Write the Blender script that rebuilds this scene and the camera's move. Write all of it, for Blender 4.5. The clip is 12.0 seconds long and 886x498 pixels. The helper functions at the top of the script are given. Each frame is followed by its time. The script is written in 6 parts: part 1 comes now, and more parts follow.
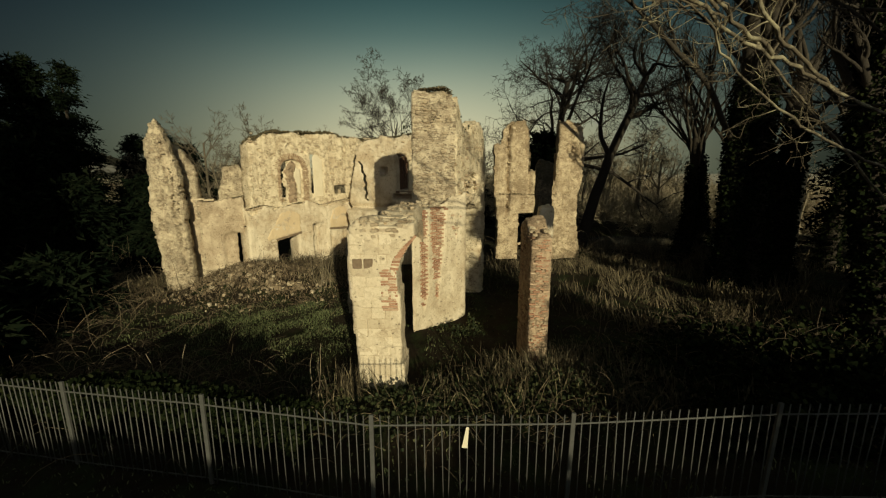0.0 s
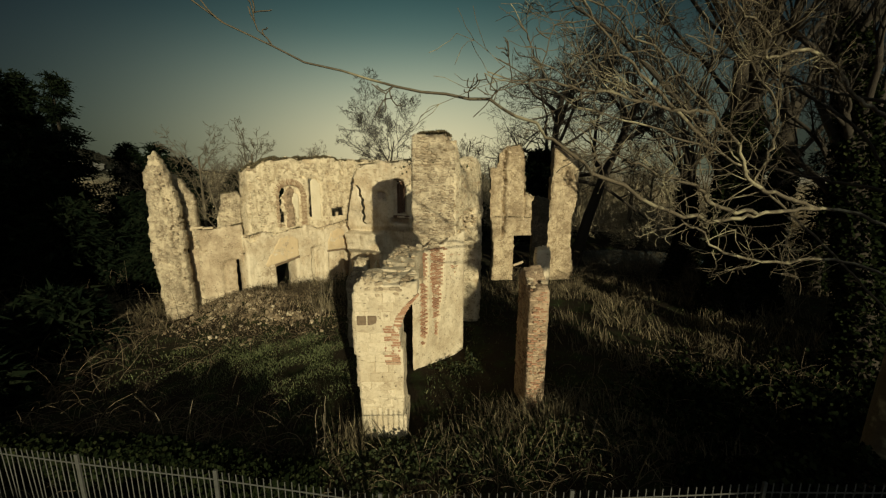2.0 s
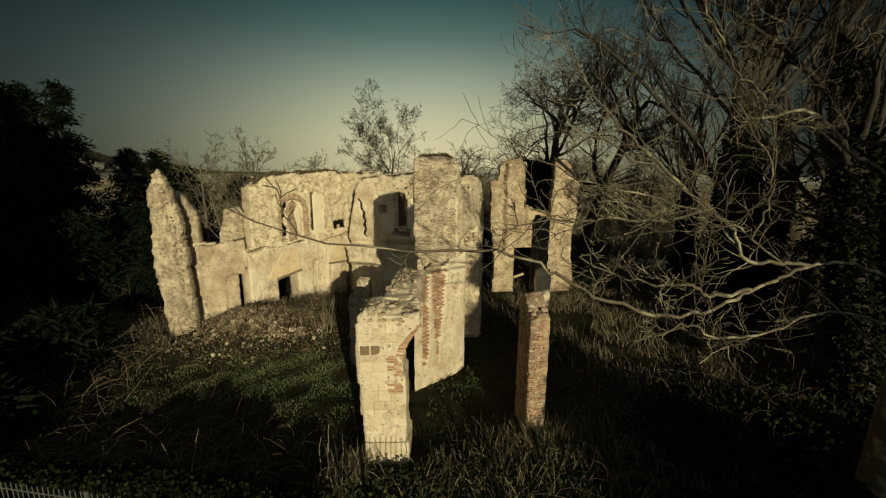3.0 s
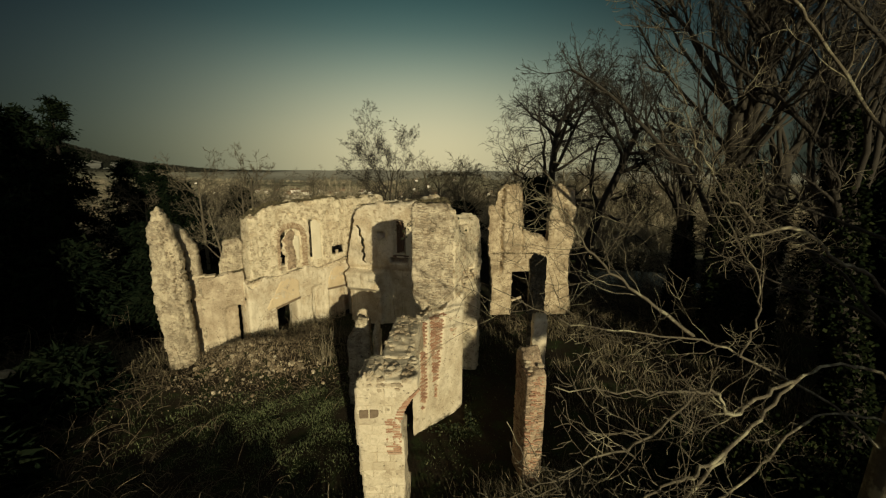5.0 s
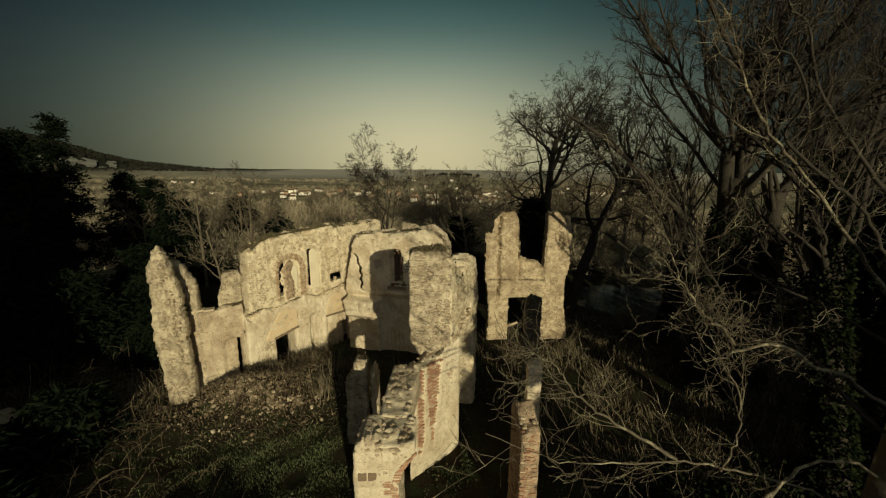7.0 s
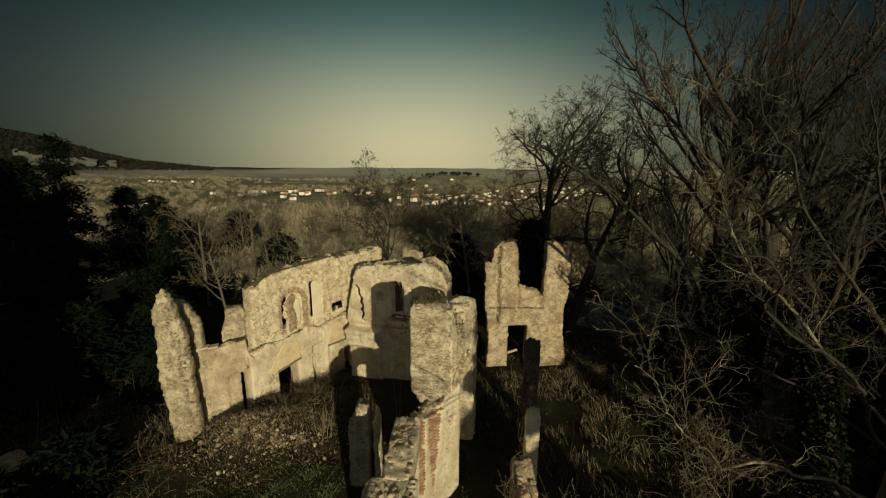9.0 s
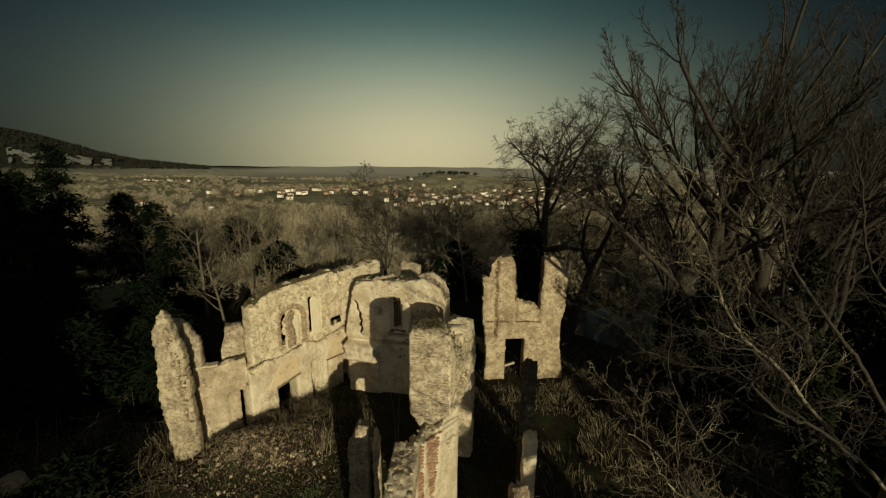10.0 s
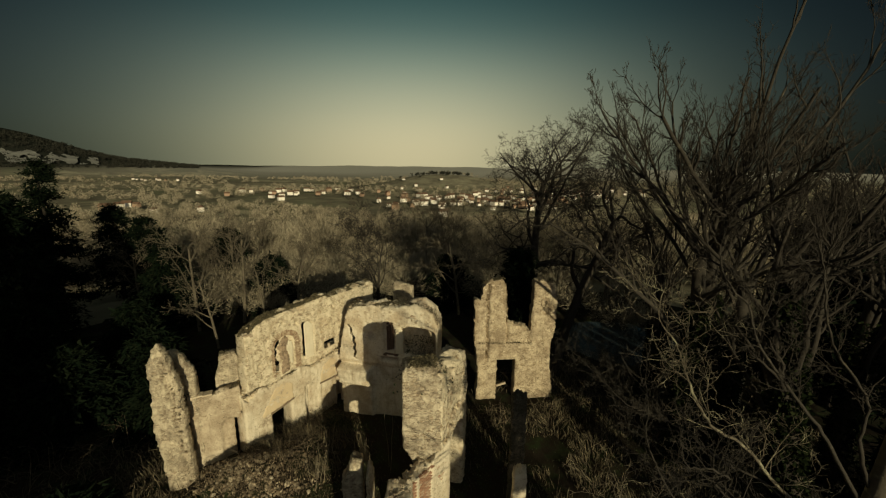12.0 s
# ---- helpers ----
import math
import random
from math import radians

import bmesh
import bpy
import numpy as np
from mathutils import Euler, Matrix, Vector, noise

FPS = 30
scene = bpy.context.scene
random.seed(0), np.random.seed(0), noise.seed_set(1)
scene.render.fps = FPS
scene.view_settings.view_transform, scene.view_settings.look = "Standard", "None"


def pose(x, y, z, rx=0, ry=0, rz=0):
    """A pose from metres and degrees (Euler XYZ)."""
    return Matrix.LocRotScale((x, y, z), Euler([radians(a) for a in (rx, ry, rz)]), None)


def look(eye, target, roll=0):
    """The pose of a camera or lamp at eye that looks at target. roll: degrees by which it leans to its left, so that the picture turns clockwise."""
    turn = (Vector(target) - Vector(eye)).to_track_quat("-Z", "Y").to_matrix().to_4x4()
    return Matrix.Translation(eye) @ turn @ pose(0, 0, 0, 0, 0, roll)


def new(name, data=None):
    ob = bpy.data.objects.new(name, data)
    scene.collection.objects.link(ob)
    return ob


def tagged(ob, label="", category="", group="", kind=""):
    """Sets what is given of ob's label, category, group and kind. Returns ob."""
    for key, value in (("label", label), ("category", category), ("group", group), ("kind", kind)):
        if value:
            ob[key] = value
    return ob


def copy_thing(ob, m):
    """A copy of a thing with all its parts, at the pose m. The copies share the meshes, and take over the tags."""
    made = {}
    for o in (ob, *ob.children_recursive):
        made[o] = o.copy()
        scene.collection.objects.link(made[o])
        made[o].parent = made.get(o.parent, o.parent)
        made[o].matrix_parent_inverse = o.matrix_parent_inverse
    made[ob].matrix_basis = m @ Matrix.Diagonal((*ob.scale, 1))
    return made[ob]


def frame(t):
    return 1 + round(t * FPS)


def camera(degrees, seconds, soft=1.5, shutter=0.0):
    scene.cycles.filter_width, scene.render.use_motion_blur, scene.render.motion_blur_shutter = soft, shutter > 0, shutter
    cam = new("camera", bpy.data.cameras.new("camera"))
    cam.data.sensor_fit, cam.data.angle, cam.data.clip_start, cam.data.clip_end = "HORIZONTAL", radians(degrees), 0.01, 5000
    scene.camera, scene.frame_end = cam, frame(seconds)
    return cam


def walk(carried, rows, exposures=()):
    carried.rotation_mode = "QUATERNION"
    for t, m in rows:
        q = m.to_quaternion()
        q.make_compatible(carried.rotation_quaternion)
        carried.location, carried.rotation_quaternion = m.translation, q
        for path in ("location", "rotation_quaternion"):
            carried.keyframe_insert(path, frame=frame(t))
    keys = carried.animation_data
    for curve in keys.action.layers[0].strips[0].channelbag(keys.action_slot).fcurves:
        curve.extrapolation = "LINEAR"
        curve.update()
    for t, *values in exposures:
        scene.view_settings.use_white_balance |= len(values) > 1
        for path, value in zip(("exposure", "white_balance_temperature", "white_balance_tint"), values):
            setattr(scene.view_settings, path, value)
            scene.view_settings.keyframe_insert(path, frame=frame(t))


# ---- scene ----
cam = camera(98.0, 12.0, soft=1.25)
METRES, EYE, TILT, LEAN, TURN = 11.5, 5.83, -10.8, 0.0, 0.0
ROWS = [
    (0.0, 0.0, 0.0, 0.0, -0.0, -0.0, -0.0),
    (0.5, -0.006, -0.0076, 0.0312, -0.3, -0.0, -0.04),
    (1.0, -0.0128, -0.0151, 0.066, -0.66, -0.03, -0.11),
    (1.5, -0.0177, -0.0225, 0.0993, -0.92, -0.06, -0.14),
    (2.0, -0.0204, -0.0293, 0.1365, -1.0, -0.11, -0.14),
    (2.5, -0.0239, -0.0363, 0.1713, -1.05, -0.08, -0.2),
    (3.0, -0.0263, -0.0421, 0.2113, -1.01, -0.14, -0.21),
    (5.0, -0.0247, -0.0549, 0.3737, -1.23, -0.47, -0.1),
    (5.5, -0.0233, -0.0586, 0.4127, -1.31, -0.5, -0.11),
    (6.0, -0.0233, -0.0629, 0.455, -1.46, -0.49, -0.16),
    (6.5, -0.0233, -0.0697, 0.4968, -1.59, -0.55, -0.17),
    (7.0, -0.0231, -0.0769, 0.5432, -1.58, -0.61, -0.17),
    (9.0, -0.024, -0.1017, 0.7353, -1.54, -0.88, -0.07),
    (9.5, -0.0268, -0.1084, 0.7818, -1.7, -0.93, -0.07),
    (10.0, -0.0292, -0.1172, 0.833, -1.94, -1.04, -0.08),
    (10.5, -0.0297, -0.1251, 0.879, -2.2, -1.15, -0.08),
    (11.0, -0.0317, -0.1337, 0.9193, -2.54, -1.1, -0.07),
    (11.5, -0.0309, -0.1411, 0.9513, -2.83, -1.1, -0.05),
    (12.0, -0.0287, -0.1522, 0.9843, -3.05, -1.12, -0.04),
]
walk(cam, [(t, pose(0, 0, EYE, TILT, LEAN, TURN) @ pose(METRES * x, METRES * y, METRES * z, 90 + pitch, roll, yaw)) for t, x, y, z, yaw, pitch, roll in ROWS],
     exposures=((0.0, 0.03), (3.0, 0.0), (5.5, -0.08), (9.0, -0.17), (12.0, -0.2)))

# ---- world, sun ----
SUN_FROM = Vector((0.308, -0.951, 0.218)).normalized()
world = bpy.data.worlds.new("winter_sky")
scene.world = world
world.use_nodes = True
wn, wl = world.node_tree.nodes, world.node_tree.links
wn.clear()
sky = wn.new("ShaderNodeTexSky")
sky.sky_type = 'NISHITA'
sky.sun_disc = False
sky.sun_elevation = math.asin(SUN_FROM.z)
sky.sun_rotation = math.atan2(SUN_FROM.x, SUN_FROM.y)
sky.air_density, sky.dust_density, sky.ozone_density = 1.0, 3.0, 1.5
tc = wn.new("ShaderNodeTexCoord")
sep = wn.new("ShaderNodeSeparateXYZ")
wl.new(tc.outputs["Generated"], sep.inputs[0])
# clear winter sky: pale warm haze low down, deep teal higher up
ramp = wn.new("ShaderNodeValToRGB")
ramp.color_ramp.interpolation = 'B_SPLINE'
stops = [(0.0, (0.58, 0.515, 0.30)), (0.06, (0.585, 0.525, 0.31)), (0.13, (0.48, 0.465, 0.29)), (0.22, (0.265, 0.315, 0.225)),
         (0.31, (0.075, 0.145, 0.122)), (0.42, (0.016, 0.062, 0.062)), (1.0, (0.005, 0.014, 0.017))]
el = ramp.color_ramp.elements
el[0].position, el[0].color = stops[0][0], (*stops[0][1], 1)
el[1].position, el[1].color = stops[-1][0], (*stops[-1][1], 1)
for p, c in stops[1:-1]:
    e = el.new(p)
    e.color = (*c, 1)
wl.new(sep.outputs[2], ramp.inputs[0])
# haze brightest over the valley; the sideways fade puts lens vignetting into the sky
dot = wn.new("ShaderNodeVectorMath")
dot.operation = 'DOT_PRODUCT'
dot.inputs[1].default_value = (-0.025, 0.995, 0.1)
wl.new(tc.outputs["Generated"], dot.inputs[0])
side = wn.new("ShaderNodeCombineXYZ")
for k, power in enumerate((9.6, 8.5, 8.0)):
    fall = wn.new("ShaderNodeMath")
    fall.operation = 'POWER'
    fall.use_clamp = True
    fall.inputs[1].default_value = power
    wl.new(dot.outputs["Value"], fall.inputs[0])
    wl.new(fall.outputs[0], side.inputs[k])
mul = wn.new("ShaderNodeVectorMath")
mul.operation = 'MULTIPLY'
wl.new(ramp.outputs[0], mul.inputs[0])
wl.new(side.outputs[0], mul.inputs[1])
skys = wn.new("ShaderNodeVectorMath")
skys.operation = 'SCALE'
skys.inputs["Scale"].default_value = 0.004
wl.new(sky.outputs[0], skys.inputs[0])
add = wn.new("ShaderNodeVectorMath")
add.operation = 'ADD'
wl.new(mul.outputs[0], add.inputs[0])
wl.new(skys.outputs[0], add.inputs[1])
# warm glow of the low sun's side of the sky
glow = wn.new("ShaderNodeVectorMath")
glow.operation = 'DOT_PRODUCT'
glow.inputs[1].default_value = SUN_FROM
wl.new(tc.outputs["Generated"], glow.inputs[0])
gfall = wn.new("ShaderNodeMapRange")
gfall.interpolation_type = 'SMOOTHSTEP'
gfall.inputs[1].default_value, gfall.inputs[2].default_value = 0.1, 1.0
gfall.inputs[3].default_value, gfall.inputs[4].default_value = 0.0, 1.0
wl.new(glow.outputs["Value"], gfall.inputs[0])
gcol = wn.new("ShaderNodeVectorMath")
gcol.operation = 'SCALE'
gcol.inputs[0].default_value = (0.24, 0.275, 0.255)
wl.new(gfall.outputs[0], gcol.inputs["Scale"])
add2 = wn.new("ShaderNodeVectorMath")
add2.operation = 'ADD'
wl.new(add.outputs[0], add2.inputs[0])
wl.new(gcol.outputs[0], add2.inputs[1])
bg = wn.new("ShaderNodeBackground")
bg.inputs[1].default_value = 1.1
wl.new(add2.outputs[0], bg.inputs[0])
wo = wn.new("ShaderNodeOutputWorld")
wl.new(bg.outputs[0], wo.inputs[0])

sun = new("sun", bpy.data.lights.new("sun", 'SUN'))
sun.data.energy = 4.25
sun.data.angle = radians(0.6)
sun.data.color = (1.0, 0.93, 0.66)
sun.matrix_world = look(SUN_FROM * 60, (0, 0, 0))


# ---- materials ----
def node_mat(name, build, rough=0.9, bump=0.0, metal=0.0, spec=0.3):
    """build(nodes, links, coord) returns (colour socket, height socket or None)."""
    m = bpy.data.materials.new(name)
    m.use_nodes = True
    n, l = m.node_tree.nodes, m.node_tree.links
    b = n["Principled BSDF"]
    b.inputs["Roughness"].default_value = rough
    b.inputs["Metallic"].default_value = metal
    b.inputs["Specular IOR Level"].default_value = spec
    co = n.new("ShaderNodeTexCoord").outputs["Object"]
    col, hgt = build(n, l, co)
    l.new(col, b.inputs["Base Color"])
    if hgt is not None and bump:
        bp = n.new("ShaderNodeBump")
        bp.inputs["Strength"].default_value = 1.0
        bp.inputs["Distance"].default_value = bump
        l.new(hgt, bp.inputs["Height"])
        l.new(bp.outputs[0], b.inputs["Normal"])
    return m


def tex_noise(n, l, co, scale, detail=5.0, rough=0.6):
    t = n.new("ShaderNodeTexNoise")
    t.inputs["Scale"].default_value, t.inputs["Detail"].default_value, t.inputs["Roughness"].default_value = scale, detail, rough
    l.new(co, t.inputs["Vector"])
    return t.outputs["Fac"]


def tex_voronoi(n, l, co, scale, feature='F1', out="Distance", rnd=1.0):
    t = n.new("ShaderNodeTexVoronoi")
    t.feature = feature
    t.inputs["Scale"].default_value = scale
    t.inputs["Randomness"].default_value = rnd
    l.new(co, t.inputs["Vector"])
    return t.outputs[out]


def tex_ramp(n, l, fac, stops):
    r = n.new("ShaderNodeValToRGB")
    e = r.color_ramp.elements
    e[0].position, e[0].color = stops[0][0], (*stops[0][1], 1)
    e[1].position, e[1].color = stops[-1][0], (*stops[-1][1], 1)
    for p, c in stops[1:-1]:
        k = e.new(p)
        k.color = (*c, 1)
    l.new(fac, r.inputs[0])
    return r.outputs[0]


def tex_mix(n, l, fac, a, b, mode='MIX'):
    m = n.new("ShaderNodeMix")
    m.data_type, m.blend_type = 'RGBA', mode
    for sock, v in ((m.inputs[0], fac), (m.inputs[6], a), (m.inputs[7], b)):
        if isinstance(v, (int, float)):
            sock.default_value = v
        elif isinstance(v, tuple):
            sock.default_value = (*v, 1)
        else:
            l.new(v, sock)
    return m.outputs[2]


def tex_math(n, l, op, a, b=0.0):
    m = n.new("ShaderNodeMath")
    m.operation = op
    for sock, v in ((m.inputs[0], a), (m.inputs[1], b)):
        if isinstance(v, (int, float)):
            sock.default_value = v
        else:
            l.new(v, sock)
    return m.outputs[0]


def grey(v):
    return (v, v, v)


def rubble_mat(name, light, dark, stain, stone_scale, joint=0.5, stain_lo=0.5, stain_hi=0.72, bump=0.05, render_cover=0.5, flat=1.5, pits=1.0):
    """Weathered lime render over rubble masonry: stones in three tones with dark joints where the render is gone, pits, run-down streaks."""
    def build(n, l, co):
        mp = n.new("ShaderNodeMapping")
        mp.inputs["Scale"].default_value = (1, 1, flat)
        l.new(co, mp.inputs["Vector"])
        warp = n.new("ShaderNodeTexNoise")
        warp.inputs["Scale"].default_value = 3.5
        warp.inputs["Detail"].default_value = 4.0
        l.new(mp.outputs[0], warp.inputs["Vector"])
        wv = n.new("ShaderNodeMix")
        wv.data_type = 'RGBA'
        wv.inputs[0].default_value = 0.09
        l.new(mp.outputs[0], wv.inputs[6])
        l.new(warp.outputs["Color"], wv.inputs[7])
        edge = tex_voronoi(n, l, wv.outputs[2], stone_scale, 'DISTANCE_TO_EDGE')
        cell = tex_voronoi(n, l, wv.outputs[2], stone_scale, 'F1', "Color")
        sepc = n.new("ShaderNodeSeparateColor")
        l.new(cell, sepc.inputs[0])
        stone = tex_ramp(n, l, sepc.outputs[0], [(0.0, tuple(0.8 * d for d in dark)), (0.22, tuple(0.45 * a + 0.55 * b for a, b in zip(light, dark))), (0.55, tuple(0.84 * c for c in light)), (1.0, tuple(min(0.8, 1.10 * c) for c in light))])
        fine = tex_noise(n, l, co, 26.0, 7.0, 0.75)
        big = tex_noise(n, l, co, 0.8, 5.0, 0.65)
        mid = tex_noise(n, l, co, 2.6, 8.0, 0.72)
        stone = tex_mix(n, l, tex_ramp(n, l, fine, [(0.44, grey(0.0)), (0.64, grey(0.4))]), stone, tuple(0.75 * d for d in dark))
        jfac = tex_ramp(n, l, edge, [(0.0, grey(1.0)), (0.035, grey(0.85)), (0.085, grey(0.0))])
        stone = tex_mix(n, l, tex_math(n, l, 'MULTIPLY', jfac, min(1.0, 1.25 * joint)), stone, tuple(0.42 * d for d in dark))
        render = tex_mix(n, l, fine, tuple(min(0.85, 1.10 * c) for c in light), tuple(0.82 * c for c in light))
        cover = tex_ramp(n, l, mid, [(render_cover - 0.09, grey(1.0)), (render_cover + 0.05, grey(0.0))])
        col = tex_mix(n, l, cover, stone, render)
        sfac = tex_ramp(n, l, big, [(stain_lo, grey(0.0)), (stain_hi, grey(1.0))])
        sfac = tex_math(n, l, 'MULTIPLY', sfac, tex_ramp(n, l, fine, [(0.32, grey(0.25)), (0.6, grey(1.0))]))
        col = tex_mix(n, l, sfac, col, stain)
        # streaks that rain has washed down the face
        ms = n.new("ShaderNodeMapping")
        ms.inputs["Scale"].default_value = (4.5, 4.5, 0.45)
        l.new(co, ms.inputs["Vector"])
        streak = tex_ramp(n, l, tex_noise(n, l, ms.outputs[0], 1.0, 7.0, 0.7), [(0.53, grey(0.0)), (0.68, grey(0.55))])
        col = tex_mix(n, l, streak, col, tuple(0.9 * d for d in dark))
        # pits and gaps where small stones have dropped out
        hole = tex_voronoi(n, l, wv.outputs[2], 8.5)
        where = tex_ramp(n, l, tex_noise(n, l, co, 4.2, 6.0, 0.75), [(0.51, grey(0.0)), (0.57, grey(1.0))])
        pit = tex_math(n, l, 'MULTIPLY', tex_ramp(n, l, hole, [(0.20, grey(1.0)), (0.32, grey(0.0))]), where)
        pit = tex_math(n, l, 'MULTIPLY', pit, pits)
        col = tex_mix(n, l, pit, col, tuple(0.32 * d for d in dark))
        brown = tex_ramp(n, l, tex_noise(n, l, co, 1.5, 10.0, 0.78), [(0.53, grey(0.0)), (0.68, grey(0.6))])
        col = tex_mix(n, l, tex_math(n, l, 'MULTIPLY', brown, pits), col, tuple(0.85 * d for d in dark))
        # height: stones stand out of the joints, the render lies flatter, pits sink in
        hs = tex_ramp(n, l, edge, [(0.0, grey(0.0)), (0.12, grey(1.0))])
        hs = tex_mix(n, l, tex_math(n, l, 'MULTIPLY', cover, 0.8), hs, grey(1.0))
        h = tex_mix(n, l, 0.40, hs, fine)
        h = tex_mix(n, l, 0.30, h, mid)
        h = tex_mix(n, l, tex_math(n, l, 'MULTIPLY', pit, 0.8), h, grey(0.0))
        return col, h
    return node_mat(name, build, 0.95, bump)


CREAM, OCHRE = (0.68, 0.565, 0.37), (0.40, 0.288, 0.155)
M_RENDER = rubble_mat("lime_rendered_rubble", CREAM, OCHRE, (0.39, 0.28, 0.155), 6.5, joint=0.5, render_cover=0.55, pits=1.0, stain_lo=0.53, stain_hi=0.70, bump=0.06)
M_BROWNED = rubble_mat("browned_rubble", (0.56, 0.445, 0.275), (0.33, 0.235, 0.13), (0.20, 0.142, 0.08), 6.0, joint=0.6, render_cover=0.50, pits=1.0, stain_lo=0.43, stain_hi=0.60)
M_LIME = rubble_mat("stained_lime_render", (0.63, 0.53, 0.36), (0.36, 0.265, 0.16), (0.37, 0.27, 0.155), 5.0, joint=0.3, render_cover=0.66, pits=0.7, bump=0.03, stain_lo=0.44, stain_hi=0.62)
M_STAINED = rubble_mat("brown_stained_render", (0.55, 0.445, 0.29), (0.29, 0.21, 0.127), (0.235, 0.17, 0.10), 5.0, joint=0.3, render_cover=0.66, pits=0.8, bump=0.03, stain_lo=0.36, stain_hi=0.56)
# much darker rubble for the tall pillar behind the pier
M_DARKRUBBLE = rubble_mat("dark_rubble", (0.17, 0.135, 0.085), (0.07, 0.055, 0.032), (0.03, 0.028, 0.014), 6.0, joint=0.6, render_cover=0.45, pits=1.0, stain_lo=0.40, stain_hi=0.55)
M_RUBBLE = rubble_mat("rubble_masonry", (0.58, 0.475, 0.305), (0.29, 0.21, 0.125), (0.20, 0.155, 0.098), 8.5, joint=0.45, render_cover=0.50, bump=0.07, stain_lo=0.46, stain_hi=0.68)
M_COURSED = rubble_mat("thin_coursed_rubble", (0.60, 0.495, 0.325), (0.32, 0.232, 0.135), (0.20, 0.145, 0.085), 4.4, joint=0.55, render_cover=0.49, bump=0.07, flat=4.0, stain_lo=0.47, stain_hi=0.68)
M_BUFF = rubble_mat("smooth_buff_plaster", (0.585, 0.445, 0.26), (0.50, 0.37, 0.21), (0.47, 0.35, 0.20), 4.0, joint=0.1, bump=0.008, render_cover=0.9, pits=0.12)
M_PALE = rubble_mat("smooth_pale_plaster", (0.63, 0.54, 0.365), (0.54, 0.45, 0.29), (0.50, 0.41, 0.26), 4.0, joint=0.1, bump=0.008, render_cover=0.9, pits=0.15)
M_PLASTER = rubble_mat("smooth_lime_plaster", (0.62, 0.52, 0.35), (0.46, 0.36, 0.225), (0.36, 0.275, 0.165), 4.0, joint=0.35,
                       stain_lo=0.44, stain_hi=0.68, bump=0.03, render_cover=0.56, pits=0.85)


def per_island(n, l, stops):
    g = n.new("ShaderNodeNewGeometry")
    return tex_ramp(n, l, g.outputs["Random Per Island"], stops), g.outputs["Random Per Island"]


def brick_build(n, l, co):
    oi = n.new("ShaderNodeObjectInfo")
    base = tex_ramp(n, l, oi.outputs["Random"], [(0.0, (0.30, 0.155, 0.088)), (0.4, (0.40, 0.22, 0.125)), (0.75, (0.47, 0.29, 0.17)), (1.0, (0.54, 0.42, 0.27))])
    f = tex_noise(n, l, co, 30.0, 5.0, 0.7)
    return tex_mix(n, l, tex_ramp(n, l, f, [(0.35, grey(0.0)), (0.75, grey(0.7))]), base, (0.16, 0.08, 0.045)), f


def brick_dark_build(n, l, co):
    oi = n.new("ShaderNodeObjectInfo")
    base = tex_ramp(n, l, oi.outputs["Random"], [(0.0, (0.16, 0.09, 0.05)), (0.5, (0.30, 0.18, 0.10)), (1.0, (0.46, 0.33, 0.20))])
    f = tex_noise(n, l, co, 30.0, 5.0, 0.7)
    return tex_mix(n, l, tex_ramp(n, l, f, [(0.35, grey(0.0)), (0.75, grey(0.7))]), base, (0.10, 0.055, 0.03)), f


def brick_tan_build(n, l, co):
    oi = n.new("ShaderNodeObjectInfo")
    base = tex_ramp(n, l, oi.outputs["Random"], [(0.0, (0.26, 0.16, 0.09)), (0.5, (0.38, 0.262, 0.15)), (1.0, (0.50, 0.385, 0.24))])
    f = tex_noise(n, l, co, 30.0, 5.0, 0.7)
    return tex_mix(n, l, tex_ramp(n, l, f, [(0.35, grey(0.0)), (0.75, grey(0.6))]), base, (0.20, 0.14, 0.08)), f


M_BRICK = node_mat("old_red_brick", brick_build, 0.9, 0.01)
M_DARKBRICK = node_mat("dark_red_brick", brick_dark_build, 0.9, 0.01)
M_TANBRICK = node_mat("weathered_tan_brick", brick_tan_build, 0.9, 0.01)
M_PIER = rubble_mat("brown_pier_core", (0.40, 0.29, 0.175), (0.20, 0.135, 0.08), (0.13, 0.09, 0.055), 9.0, joint=0.6, bump=0.03)
M_MORTAR = rubble_mat("lime_mortar", (0.48, 0.38, 0.24), (0.36, 0.27, 0.16), (0.22, 0.17, 0.10), 9.0, bump=0.02)


def stone_build(n, l, co):
    oi = n.new("ShaderNodeObjectInfo")
    base = tex_ramp(n, l, oi.outputs["Random"], [(0.0, (0.36, 0.27, 0.165)), (0.35, (0.49, 0.385, 0.24)), (0.8, (0.60, 0.485, 0.315)), (1.0, (0.64, 0.53, 0.35))])
    f = tex_noise(n, l, co, 14.0, 6.0, 0.7)
    return tex_mix(n, l, tex_ramp(n, l, f, [(0.3, grey(0.0)), (0.75, grey(0.6))]), base, (0.22, 0.16, 0.095)), f


M_STONE = node_mat("wall_stone", stone_build, 0.95, 0.03)


def rubble_stuff_build(n, l, co):
    base, _ = per_island(n, l, [(0.0, (0.12, 0.085, 0.05)), (0.35, (0.26, 0.19, 0.11)), (0.75, (0.44, 0.345, 0.21)), (1.0, (0.62, 0.53, 0.36))])
    f = tex_noise(n, l, co, 14.0, 6.0, 0.7)
    return tex_mix(n, l, tex_ramp(n, l, f, [(0.3, grey(0.0)), (0.75, grey(0.6))]), base, (0.16, 0.11, 0.06)), f


M_LOOSE = node_mat("loose_rubble", rubble_stuff_build, 0.95, 0.02)


